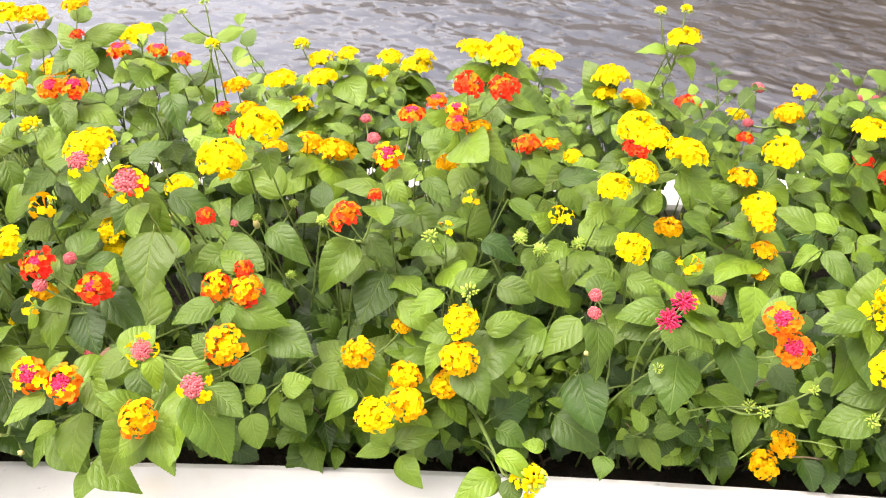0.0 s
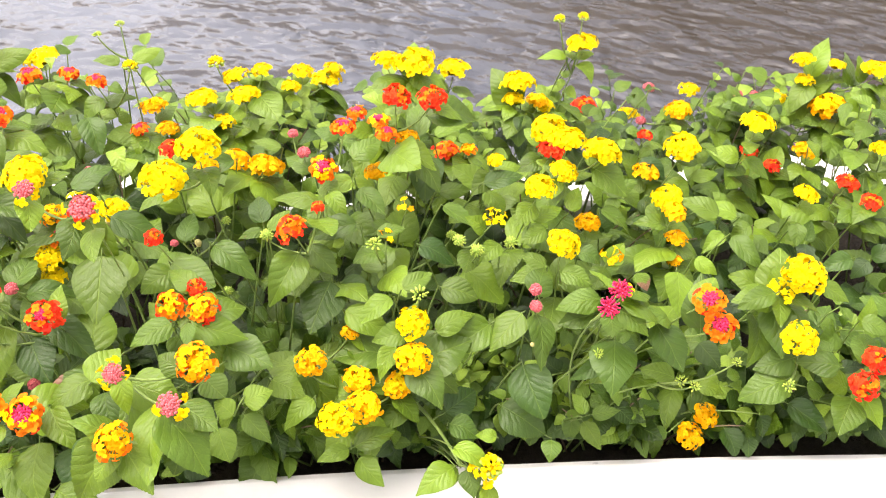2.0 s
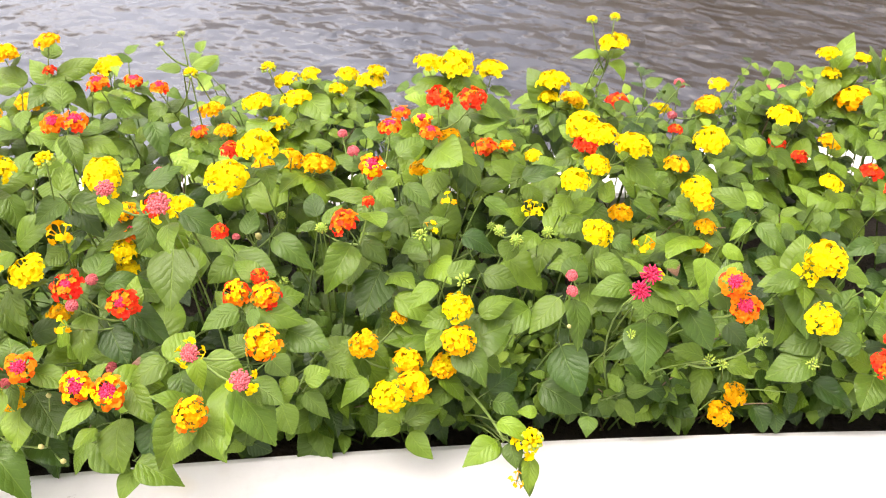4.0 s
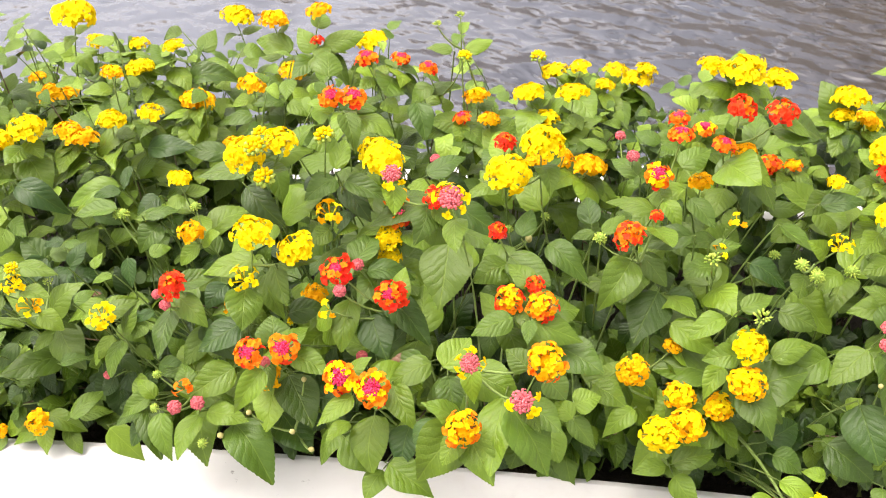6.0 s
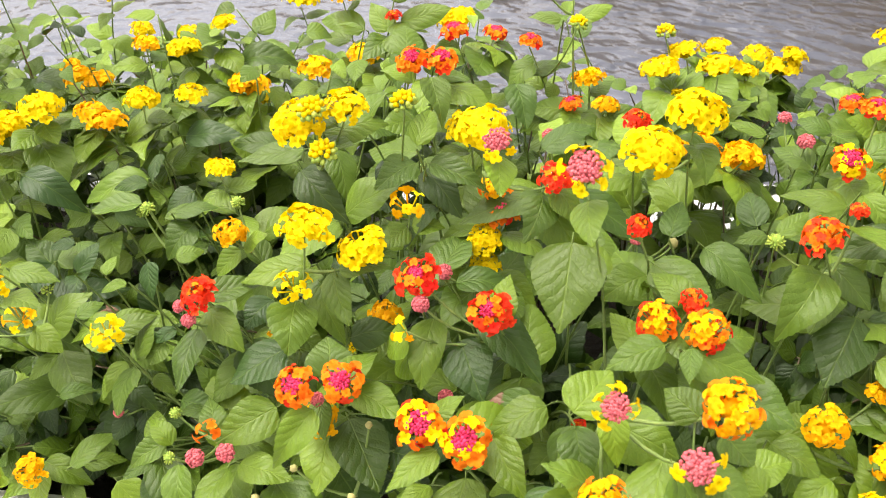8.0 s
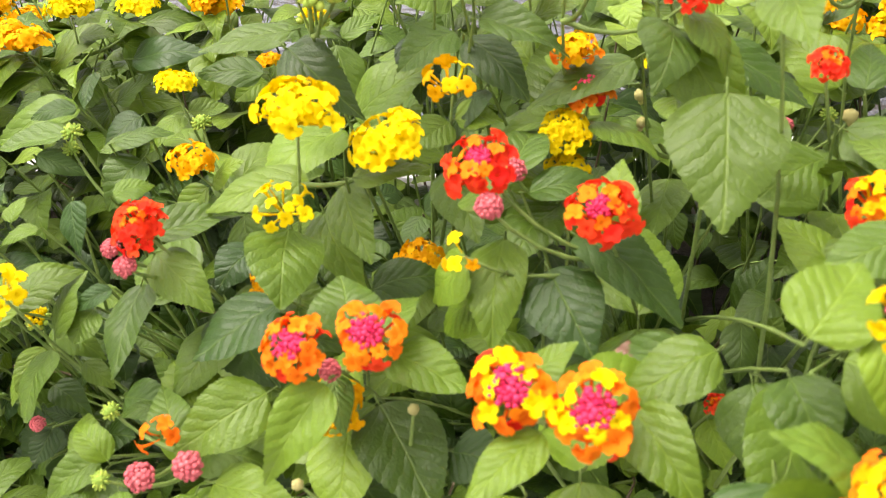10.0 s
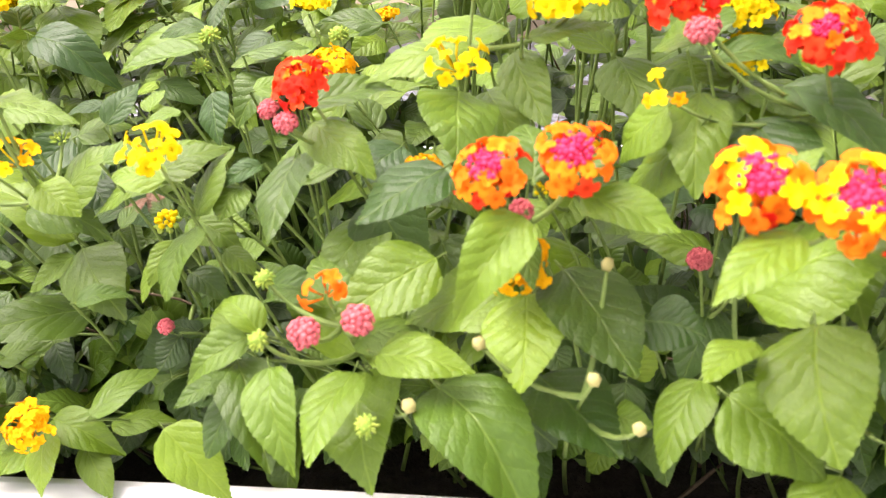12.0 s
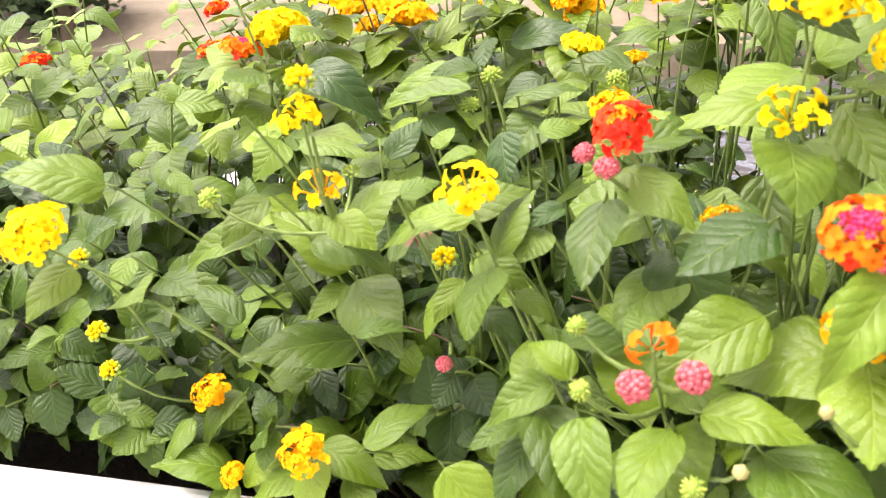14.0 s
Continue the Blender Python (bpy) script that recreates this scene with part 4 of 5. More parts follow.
leaf_at(-0.106, 0.601, 0.939, -0.106, 0.585, 0.929, 1.1, 0.40)
leaf_at(-0.088, 0.616, 0.909, -0.055, 0.601, 0.899, 3.0, 0.11)
leaf_at(-0.092, 0.558, 0.924, -0.079, 0.548, 0.917, 2.2, 0.22)
leaf_at(-0.102, 0.547, 0.937, -0.118, 0.557, 0.943, 1.7, 0.29)
leaf_at(-0.116, 0.543, 0.922, -0.122, 0.499, 0.895, 2.3, 0.36)
leaf_at(-0.105, 0.534, 0.923, -0.081, 0.519, 0.913, 2.3, 0.32)
leaf_at(-0.074, 0.583, 0.882, -0.055, 0.591, 0.886, 1.9, 0.40)
leaf_at(-0.075, 0.585, 0.872, -0.057, 0.569, 0.862, 1.6, 0.40)
leaf_at(-0.073, 0.538, 0.908, -0.085, 0.546, 0.914, 1.4, 0.40)
leaf_at(-0.103, 0.538, 0.895, -0.109, 0.518, 0.883, 2.7, 0.22)
leaf_at(-0.089, 0.561, 0.882, -0.080, 0.541, 0.870, 2.0, 0.22)
leaf_at(-0.027, 0.616, 0.860, -0.049, 0.598, 0.849, 1.8, 0.25)
leaf_at(-0.060, 0.630, 0.868, -0.035, 0.616, 0.860, 2.5, 0.14)
leaf_at(-0.035, 0.688, 0.942, -0.057, 0.656, 0.921, 2.8, 0.32)
leaf_at(-0.032, 0.704, 0.938, -0.010, 0.685, 0.924, 1.9, 0.36)
leaf_at(-0.013, 0.693, 0.913, -0.029, 0.658, 0.890, 3.5, 0.14)
leaf_at(-0.128, 0.668, 0.948, -0.096, 0.651, 0.936, 2.7, 0.18)
leaf_at(-0.101, 0.691, 0.949, -0.068, 0.669, 0.934, 1.9, 0.18)
leaf_at(-0.008, 0.699, 0.906, 0.017, 0.691, 0.901, 1.9, 0.07)
leaf_at(-0.006, 0.676, 0.896, 0.030, 0.658, 0.883, 1.8, 0.25)
leaf_at(0.033, 0.661, 0.914, 0.008, 0.647, 0.905, 1.9, 0.25)
leaf_at(0.038, 0.649, 0.927, 0.061, 0.661, 0.934, 1.5, 0.29)
leaf_at(0.060, 0.629, 0.901, 0.091, 0.643, 0.910, 1.4, 0.40)
leaf_at(0.061, 0.639, 0.894, 0.063, 0.615, 0.879, 1.2, 0.36)
leaf_at(0.034, 0.646, 0.881, 0.020, 0.626, 0.869, 1.7, 0.36)
leaf_at(0.107, 0.649, 0.896, 0.071, 0.632, 0.886, 2.7, 0.14)
leaf_at(0.067, 0.666, 0.919, 0.095, 0.658, 0.914, 2.2, 0.14)
leaf_at(-0.002, 0.593, 0.829, 0.029, 0.605, 0.835, 1.5, 0.40)
leaf_at(0.002, 0.597, 0.818, 0.019, 0.578, 0.806, 1.9, 0.40)
leaf_at(-0.002, 0.597, 0.825, -0.026, 0.590, 0.821, 1.2, 0.36)
leaf_at(0.070, 0.612, 0.832, 0.092, 0.604, 0.827, 2.1, 0.22)
leaf_at(0.069, 0.633, 0.824, 0.095, 0.648, 0.833, 2.5, 0.11)
leaf_at(0.044, 0.643, 0.827, 0.023, 0.628, 0.818, 1.9, 0.11)
leaf_at(0.129, 0.643, 0.908, 0.101, 0.623, 0.896, 2.6, 0.29)
leaf_at(0.137, 0.641, 0.910, 0.141, 0.606, 0.887, 2.4, 0.40)
leaf_at(0.138, 0.650, 0.915, 0.149, 0.671, 0.929, 2.4, 0.32)
leaf_at(0.184, 0.631, 0.925, 0.151, 0.626, 0.922, 2.1, 0.36)
leaf_at(0.186, 0.630, 0.913, 0.153, 0.624, 0.909, 1.9, 0.14)
leaf_at(0.183, 0.611, 0.925, 0.183, 0.596, 0.915, 1.7, 0.40)
leaf_at(0.189, 0.613, 0.927, 0.208, 0.596, 0.916, 1.9, 0.29)
leaf_at(0.194, 0.625, 0.894, 0.186, 0.589, 0.872, 3.6, 0.25)
leaf_at(0.128, 0.637, 0.867, 0.137, 0.601, 0.845, 3.5, 0.22)
leaf_at(0.189, 0.626, 0.874, 0.164, 0.614, 0.867, 1.5, 0.22)
leaf_at(0.247, 0.659, 0.930, 0.243, 0.628, 0.910, 2.8, 0.36)
leaf_at(0.221, 0.622, 0.909, 0.236, 0.591, 0.888, 3.2, 0.25)
leaf_at(0.279, 0.704, 0.785, 0.264, 0.671, 0.765, 2.1, 0.29)
leaf_at(0.245, 0.619, 0.857, 0.218, 0.627, 0.862, 1.7, 0.36)
leaf_at(0.279, 0.662, 0.817, 0.303, 0.655, 0.812, 1.5, 0.36)
leaf_at(0.180, 0.639, 0.806, 0.191, 0.619, 0.794, 1.5, 0.40)
leaf_at(0.177, 0.619, 0.826, 0.170, 0.635, 0.836, 1.2, 0.40)
leaf_at(0.186, 0.638, 0.811, 0.210, 0.640, 0.812, 0.9, 0.40)
leaf_at(0.112, 0.636, 0.828, 0.144, 0.616, 0.815, 3.2, 0.09)
leaf_at(0.148, 0.605, 0.818, 0.144, 0.590, 0.809, 1.6, 0.29)
leaf_at(0.077, 0.585, 0.812, 0.049, 0.573, 0.805, 1.5, 0.40)
leaf_at(0.081, 0.583, 0.811, 0.085, 0.568, 0.802, 1.1, 0.36)
leaf_at(0.094, 0.585, 0.798, 0.096, 0.558, 0.782, 1.3, 0.36)
leaf_at(0.155, 0.691, 0.917, 0.135, 0.701, 0.924, 1.7, 0.25)
leaf_at(0.161, 0.679, 0.921, 0.185, 0.669, 0.914, 1.8, 0.22)
leaf_at(0.187, 0.725, 0.911, 0.205, 0.717, 0.905, 1.7, 0.29)
leaf_at(0.122, 0.717, 0.926, 0.104, 0.703, 0.917, 1.7, 0.40)
leaf_at(0.055, 0.729, 0.921, 0.085, 0.718, 0.913, 2.6, 0.07)
leaf_at(0.279, 0.754, 0.893, 0.297, 0.746, 0.888, 1.4, 0.40)
leaf_at(0.284, 0.719, 0.904, 0.301, 0.707, 0.896, 1.4, 0.40)
leaf_at(0.257, 0.623, 0.888, 0.270, 0.606, 0.877, 1.9, 0.22)
leaf_at(0.105, 0.592, 0.832, 0.090, 0.595, 0.835, 1.1, 0.36)
leaf_at(-0.483, 0.838, 0.935, -0.436, 0.842, 0.937, 2.4, 0.18)
leaf_at(-0.342, 0.741, 0.970, -0.383, 0.729, 0.963, 1.5, 0.29)
leaf_at(-0.338, 0.708, 0.971, -0.304, 0.683, 0.953, 1.8, 0.18)
leaf_at(-0.322, 0.707, 0.992, -0.286, 0.720, 1.000, 1.3, 0.29)
leaf_at(-0.268, 0.732, 0.970, -0.290, 0.713, 0.958, 2.4, 0.07)
leaf_at(-0.265, 0.724, 0.970, -0.238, 0.701, 0.954, 1.8, 0.22)
leaf_at(-0.258, 0.708, 0.979, -0.222, 0.700, 0.973, 1.4, 0.14)
leaf_at(-0.255, 0.719, 0.950, -0.272, 0.695, 0.934, 2.1, 0.22)
leaf_at(-0.193, 0.724, 0.960, -0.235, 0.701, 0.945, 2.2, 0.32)
leaf_at(-0.189, 0.672, 1.004, -0.163, 0.689, 1.015, 1.8, 0.29)
leaf_at(-0.174, 0.699, 0.970, -0.133, 0.686, 0.960, 2.5, 0.14)
leaf_at(-0.261, 0.698, 0.991, -0.258, 0.722, 1.008, 1.6, 0.29)
leaf_at(-0.299, 0.721, 0.995, -0.287, 0.746, 1.013, 2.1, 0.14)
leaf_at(-0.266, 0.751, 1.018, -0.250, 0.727, 1.001, 2.0, 0.25)
leaf_at(-0.327, 0.932, 0.977, -0.334, 0.960, 0.998, 2.9, 0.18)
leaf_at(-0.382, 1.010, 0.978, -0.428, 1.021, 0.986, 1.6, 0.36)
leaf_at(-0.231, 0.927, 0.971, -0.197, 0.936, 0.977, 1.6, 0.29)
leaf_at(-0.235, 0.902, 0.971, -0.220, 0.873, 0.950, 2.5, 0.22)
leaf_at(-0.349, 0.989, 0.991, -0.307, 1.004, 1.001, 2.3, 0.32)
leaf_at(-0.202, 0.930, 1.012, -0.228, 0.932, 1.014, 1.1, 0.36)
leaf_at(-0.192, 0.918, 1.016, -0.167, 0.929, 1.024, 1.2, 0.36)
leaf_at(-0.438, 0.766, 0.924, -0.455, 0.751, 0.914, 2.0, 0.14)
leaf_at(-0.482, 1.004, 0.966, -0.445, 0.990, 0.955, 1.9, 0.22)
leaf_at(-0.491, 0.966, 0.957, -0.438, 0.974, 0.961, 1.2, 0.29)
leaf_at(-0.019, 0.726, 0.961, -0.055, 0.732, 0.966, 2.1, 0.32)
leaf_at(-0.014, 0.734, 0.968, -0.002, 0.715, 0.955, 1.5, 0.36)
leaf_at(0.007, 0.770, 0.962, -0.023, 0.761, 0.956, 1.1, 0.36)
leaf_at(0.009, 0.770, 0.954, 0.030, 0.750, 0.940, 2.0, 0.25)
leaf_at(0.075, 0.869, 0.941, 0.070, 0.825, 0.911, 3.4, 0.22)
leaf_at(0.010, 0.709, 0.952, -0.028, 0.702, 0.947, 1.9, 0.29)
leaf_at(0.021, 0.713, 0.939, 0.045, 0.718, 0.942, 1.0, 0.40)
leaf_at(-0.092, 0.815, 0.962, -0.125, 0.804, 0.955, 1.5, 0.32)
leaf_at(-0.066, 0.735, 0.940, -0.072, 0.758, 0.955, 1.9, 0.22)
leaf_at(-0.063, 0.709, 0.949, -0.081, 0.703, 0.946, 0.8, 0.40)
leaf_at(-0.060, 0.701, 0.952, -0.044, 0.715, 0.961, 0.8, 0.40)
leaf_at(0.080, 0.876, 0.953, 0.114, 0.888, 0.960, 1.9, 0.18)
leaf_at(0.063, 0.810, 0.978, 0.065, 0.845, 1.002, 1.5, 0.40)
leaf_at(-0.118, 0.678, 0.956, -0.113, 0.700, 0.970, 1.6, 0.22)
leaf_at(-0.027, 0.806, 0.951, -0.051, 0.822, 0.963, 2.1, 0.25)
leaf_at(-0.054, 0.834, 0.963, -0.080, 0.840, 0.968, 1.1, 0.36)
leaf_at(0.004, 0.816, 0.957, 0.030, 0.834, 0.970, 2.3, 0.22)
leaf_at(0.076, 0.797, 0.933, 0.107, 0.801, 0.935, 1.4, 0.25)
leaf_at(0.115, 0.791, 0.943, 0.151, 0.797, 0.947, 1.1, 0.29)
leaf_at(0.219, 0.787, 0.918, 0.246, 0.771, 0.906, 1.7, 0.25)
leaf_at(0.162, 0.731, 0.930, 0.139, 0.721, 0.924, 1.6, 0.25)
leaf_at(0.150, 0.742, 0.931, 0.177, 0.754, 0.939, 1.4, 0.32)
leaf_at(0.332, 0.785, 0.906, 0.300, 0.801, 0.918, 2.3, 0.32)
leaf_at(0.294, 0.918, 0.907, 0.317, 0.899, 0.894, 2.3, 0.14)
leaf_at(0.237, 0.840, 0.906, 0.271, 0.851, 0.913, 1.9, 0.14)
leaf_at(0.187, 0.765, 0.926, 0.200, 0.786, 0.940, 1.6, 0.32)
leaf_at(0.076, 0.744, 0.948, 0.101, 0.729, 0.938, 1.9, 0.18)
leaf_at(0.343, 1.088, 0.893, 0.348, 1.118, 0.914, 2.0, 0.32)
leaf_at(0.293, 1.058, 0.883, 0.325, 1.072, 0.892, 1.6, 0.29)
leaf_at(0.335, 0.881, 0.899, 0.364, 0.886, 0.902, 1.5, 0.36)
leaf_at(0.326, 0.762, 0.904, 0.304, 0.748, 0.894, 1.5, 0.40)
leaf_at(0.238, 1.021, 0.980, 0.207, 1.024, 0.983, 1.0, 0.36)
leaf_at(0.246, 1.030, 0.977, 0.268, 1.034, 0.980, 0.9, 0.36)
leaf_at(0.357, 0.803, 0.896, 0.325, 0.819, 0.905, 2.4, 0.36)
leaf_at(0.313, 0.722, 0.924, 0.333, 0.697, 0.908, 1.6, 0.36)
leaf_at(0.401, 0.782, 0.900, 0.397, 0.765, 0.888, 1.7, 0.29)
leaf_at(0.329, 0.654, 0.909, 0.298, 0.647, 0.902, 1.8, 0.29)
leaf_at(0.367, 0.664, 0.908, 0.388, 0.652, 0.902, 1.6, 0.29)
leaf_at(0.400, 0.634, 0.820, 0.380, 0.609, 0.803, 3.0, 0.36)
leaf_at(0.346, 0.639, 0.837, 0.306, 0.631, 0.828, 3.0, 0.25)
leaf_at(0.382, 0.630, 0.852, 0.349, 0.638, 0.854, 2.3, 0.29)
leaf_at(0.352, 0.649, 0.805, 0.383, 0.625, 0.793, 2.3, 0.14)
leaf_at(0.478, 0.817, 0.879, 0.507, 0.804, 0.872, 2.0, 0.22)
leaf_at(0.406, 0.661, 0.874, 0.430, 0.652, 0.870, 1.8, 0.18)
leaf_at(0.408, 0.693, 0.914, 0.378, 0.688, 0.907, 1.7, 0.29)
leaf_at(-0.433, 0.684, 0.911, -0.429, 0.666, 0.896, 1.8, 0.11)
leaf_at(-0.467, 0.747, 0.919, -0.502, 0.737, 0.918, 1.1, 0.29)
leaf_at(-0.444, 0.739, 0.917, -0.417, 0.750, 0.921, 0.9, 0.29)
leaf_at(-0.508, 0.769, 0.901, -0.482, 0.767, 0.894, 1.2, 0.07)
leaf_at(-0.414, 0.879, 0.915, -0.457, 0.874, 0.921, 1.3, 0.29)
leaf_at(-0.341, 0.786, 0.954, -0.324, 0.763, 0.931, 2.2, 0.14)
leaf_at(-0.475, 0.789, 0.941, -0.473, 0.770, 0.925, 1.6, 0.14)
leaf_at(-0.469, 0.760, 0.929, -0.492, 0.752, 0.928, 1.1, 0.18)
leaf_at(-0.513, 0.797, 0.928, -0.526, 0.786, 0.922, 0.9, 0.22)
leaf_at(-0.456, 0.670, 0.904, -0.456, 0.682, 0.913, 1.1, 0.29)
leaf_at(-0.435, 0.661, 0.907, -0.450, 0.654, 0.904, 0.9, 0.36)
leaf_at(-0.526, 0.921, 0.935, -0.482, 0.940, 0.941, 1.5, 0.25)
leaf_at(-0.409, 0.942, 0.931, -0.444, 0.927, 0.926, 1.3, 0.32)
leaf_at(-0.355, 0.841, 0.943, -0.336, 0.857, 0.953, 0.9, 0.36)
leaf_at(-0.525, 0.851, 0.931, -0.538, 0.866, 0.947, 1.7, 0.14)
leaf_at(-0.289, 0.748, 0.967, -0.284, 0.723, 0.944, 2.2, 0.09)
leaf_at(-0.421, 0.693, 0.908, -0.406, 0.703, 0.912, 1.3, 0.14)
leaf_at(-0.436, 0.634, 0.890, -0.414, 0.648, 0.897, 0.9, 0.40)
leaf_at(-0.437, 0.653, 0.866, -0.412, 0.646, 0.856, 1.7, 0.36)
leaf_at(-0.439, 0.650, 0.858, -0.445, 0.633, 0.846, 1.2, 0.29)
leaf_at(-0.414, 0.637, 0.859, -0.399, 0.631, 0.852, 1.0, 0.18)
leaf_at(-0.368, 0.627, 0.846, -0.393, 0.620, 0.846, 1.3, 0.11)
leaf_at(-0.397, 0.600, 0.837, -0.403, 0.615, 0.849, 1.5, 0.25)
leaf_at(-0.525, 0.649, 0.888, -0.538, 0.629, 0.872, 1.2, 0.22)
leaf_at(-0.526, 0.647, 0.871, -0.560, 0.629, 0.864, 1.2, 0.18)
leaf_at(-0.513, 0.655, 0.869, -0.476, 0.656, 0.858, 1.0, 0.22)
leaf_at(-0.537, 0.653, 0.920, -0.553, 0.639, 0.911, 0.7, 0.40)
leaf_at(-0.573, 0.761, 0.929, -0.527, 0.758, 0.909, 1.6, 0.11)
leaf_at(-0.517, 0.659, 0.910, -0.485, 0.662, 0.902, 1.1, 0.22)
leaf_at(-0.445, 0.662, 0.880, -0.474, 0.646, 0.874, 1.0, 0.40)
leaf_at(-0.436, 0.626, 0.888, -0.411, 0.643, 0.898, 0.7, 0.36)
leaf_at(-0.394, 0.640, 0.891, -0.408, 0.631, 0.887, 0.8, 0.14)
leaf_at(-0.482, 0.787, 0.921, -0.525, 0.765, 0.913, 1.0, 0.40)
leaf_at(-0.428, 0.751, 0.915, -0.451, 0.742, 0.914, 0.7, 0.40)
leaf_at(-0.486, 0.682, 0.896, -0.477, 0.699, 0.911, 1.4, 0.11)
leaf_at(-0.462, 0.640, 0.891, -0.450, 0.651, 0.898, 1.1, 0.18)
leaf_at(-0.542, 0.674, 0.823, -0.554, 0.652, 0.806, 1.4, 0.22)
leaf_at(-0.537, 0.646, 0.800, -0.518, 0.657, 0.804, 1.4, 0.25)
leaf_at(-0.553, 0.656, 0.791, -0.568, 0.633, 0.774, 1.6, 0.25)
leaf_at(-0.476, 0.619, 0.790, -0.457, 0.643, 0.806, 1.5, 0.29)
leaf_at(-0.505, 0.633, 0.782, -0.473, 0.631, 0.771, 1.1, 0.40)
leaf_at(-0.491, 0.634, 0.771, -0.473, 0.621, 0.754, 1.4, 0.40)
leaf_at(-0.437, 0.611, 0.796, -0.409, 0.598, 0.775, 2.4, 0.36)
leaf_at(-0.487, 0.646, 0.771, -0.460, 0.656, 0.772, 1.5, 0.11)
leaf_at(-0.379, 0.591, 0.836, -0.366, 0.567, 0.810, 1.7, 0.25)
leaf_at(-0.388, 0.601, 0.840, -0.408, 0.586, 0.832, 1.6, 0.29)
leaf_at(-0.400, 0.605, 0.822, -0.417, 0.592, 0.815, 1.2, 0.29)
leaf_at(-0.399, 0.609, 0.816, -0.407, 0.589, 0.800, 1.6, 0.14)
leaf_at(-0.485, 0.637, 0.833, -0.463, 0.646, 0.835, 1.2, 0.25)
leaf_at(-0.445, 0.649, 0.853, -0.452, 0.633, 0.840, 1.4, 0.25)
leaf_at(-0.426, 0.630, 0.852, -0.408, 0.625, 0.842, 1.3, 0.18)
leaf_at(-0.499, 0.667, 0.844, -0.514, 0.651, 0.833, 1.1, 0.22)
leaf_at(-0.573, 0.641, 0.782, -0.579, 0.621, 0.765, 1.5, 0.29)
leaf_at(-0.380, 0.591, 0.845, -0.395, 0.599, 0.857, 1.3, 0.25)
leaf_at(-0.547, 0.650, 0.825, -0.575, 0.656, 0.839, 1.5, 0.14)
leaf_at(-0.567, 0.637, 0.899, -0.553, 0.633, 0.890, 0.9, 0.22)
leaf_at(-0.289, 0.583, 0.892, -0.304, 0.557, 0.872, 1.7, 0.32)
leaf_at(-0.218, 0.557, 0.897, -0.238, 0.536, 0.885, 1.5, 0.32)
leaf_at(-0.306, 0.667, 0.927, -0.291, 0.644, 0.905, 1.6, 0.30)
leaf_at(-0.183, 0.572, 0.864, -0.186, 0.550, 0.843, 2.4, 0.12)
leaf_at(-0.234, 0.576, 0.842, -0.207, 0.562, 0.826, 3.0, 0.10)
leaf_at(-0.226, 0.572, 0.860, -0.239, 0.554, 0.857, 1.4, 0.30)
leaf_at(-0.338, 0.673, 0.852, -0.323, 0.652, 0.832, 2.4, 0.12)
leaf_at(-0.333, 0.732, 0.888, -0.324, 0.704, 0.859, 2.0, 0.20)
leaf_at(-0.363, 0.669, 0.873, -0.343, 0.648, 0.844, 3.2, 0.12)
leaf_at(-0.561, 0.596, 0.902, -0.583, 0.570, 0.915, 2.4, 0.25)
leaf_at(-0.498, 0.673, 0.816, -0.537, 0.633, 0.817, 2.3, 0.20)
leaf_at(-0.160, 0.593, 0.894, -0.155, 0.570, 0.872, 2.8, 0.22)
leaf_at(-0.178, 0.608, 0.895, -0.207, 0.598, 0.889, 1.3, -1.00)
leaf_at(-0.469, 0.698, 0.850, -0.485, 0.704, 0.861, 1.1, -1.00)
leaf_at(-0.490, 0.686, 0.848, -0.484, 0.700, 0.861, 0.9, -1.00)
leaf_at(0.224, 0.682, 0.915, 0.231, 0.670, 0.907, 1.8, -1.00)

leaf_at(0.072, 0.576, 0.822, 0.045, 0.558, 0.817, 2.2, 0.30)
leaf_at(0.069, 0.583, 0.835, 0.097, 0.567, 0.829, 1.7, 0.30)
leaf_at(0.096, 0.570, 0.811, 0.092, 0.547, 0.795, 1.5, 0.36)
leaf_at(0.080, 0.575, 0.821, 0.083, 0.557, 0.812, 1.7, 0.10)
SPRIG = [Vector(p) for p in ((0.050, 0.671, 0.805), (0.062, 0.621, 0.827), (0.076, 0.579, 0.820), (0.090, 0.570, 0.820))]
stem(bend(SPRIG[0], SPRIG[1], SPRIG[2], 8), 0.0016, 0.0011, plant_at(0.06, 0.75))
stem(bend(SPRIG[2], SPRIG[2].lerp(SPRIG[3], 0.5), SPRIG[3], 4), 0.0011, 0.0008, plant_at(0.06, 0.75))

# shoots, stalks and leaf pairs below each head
for p, axis, d, plant, rng, shoot, kind in BLOOMS:
    line = stalk_of(p, axis, d, rng)
    small = kind in BUDS
    stem(line, 0.0012, 0.0006, plant)
    if shoot and not small:
        pairs(line, 0.7 if p.y < 0.85 else 0.5, 0.94, 3 if p.y < 0.85 else 5, plant, (0.046, 0.026), 0.42, rng, near=True)


def canopy(y):
    """The height of the leaf tops across the bed."""
    ys = ((0.55, 0.84), (0.62, 0.885), (0.70, 0.935), (0.80, 0.955), (0.95, 0.945), (1.05, 0.93), (1.2, 0.87))
    for (y0, z0), (y1, z1) in zip(ys, ys[1:]):
        if y <= y1:
            return z0 + (z1 - z0) * max(0, (y - y0) / (y1 - y0))
    return 0.87


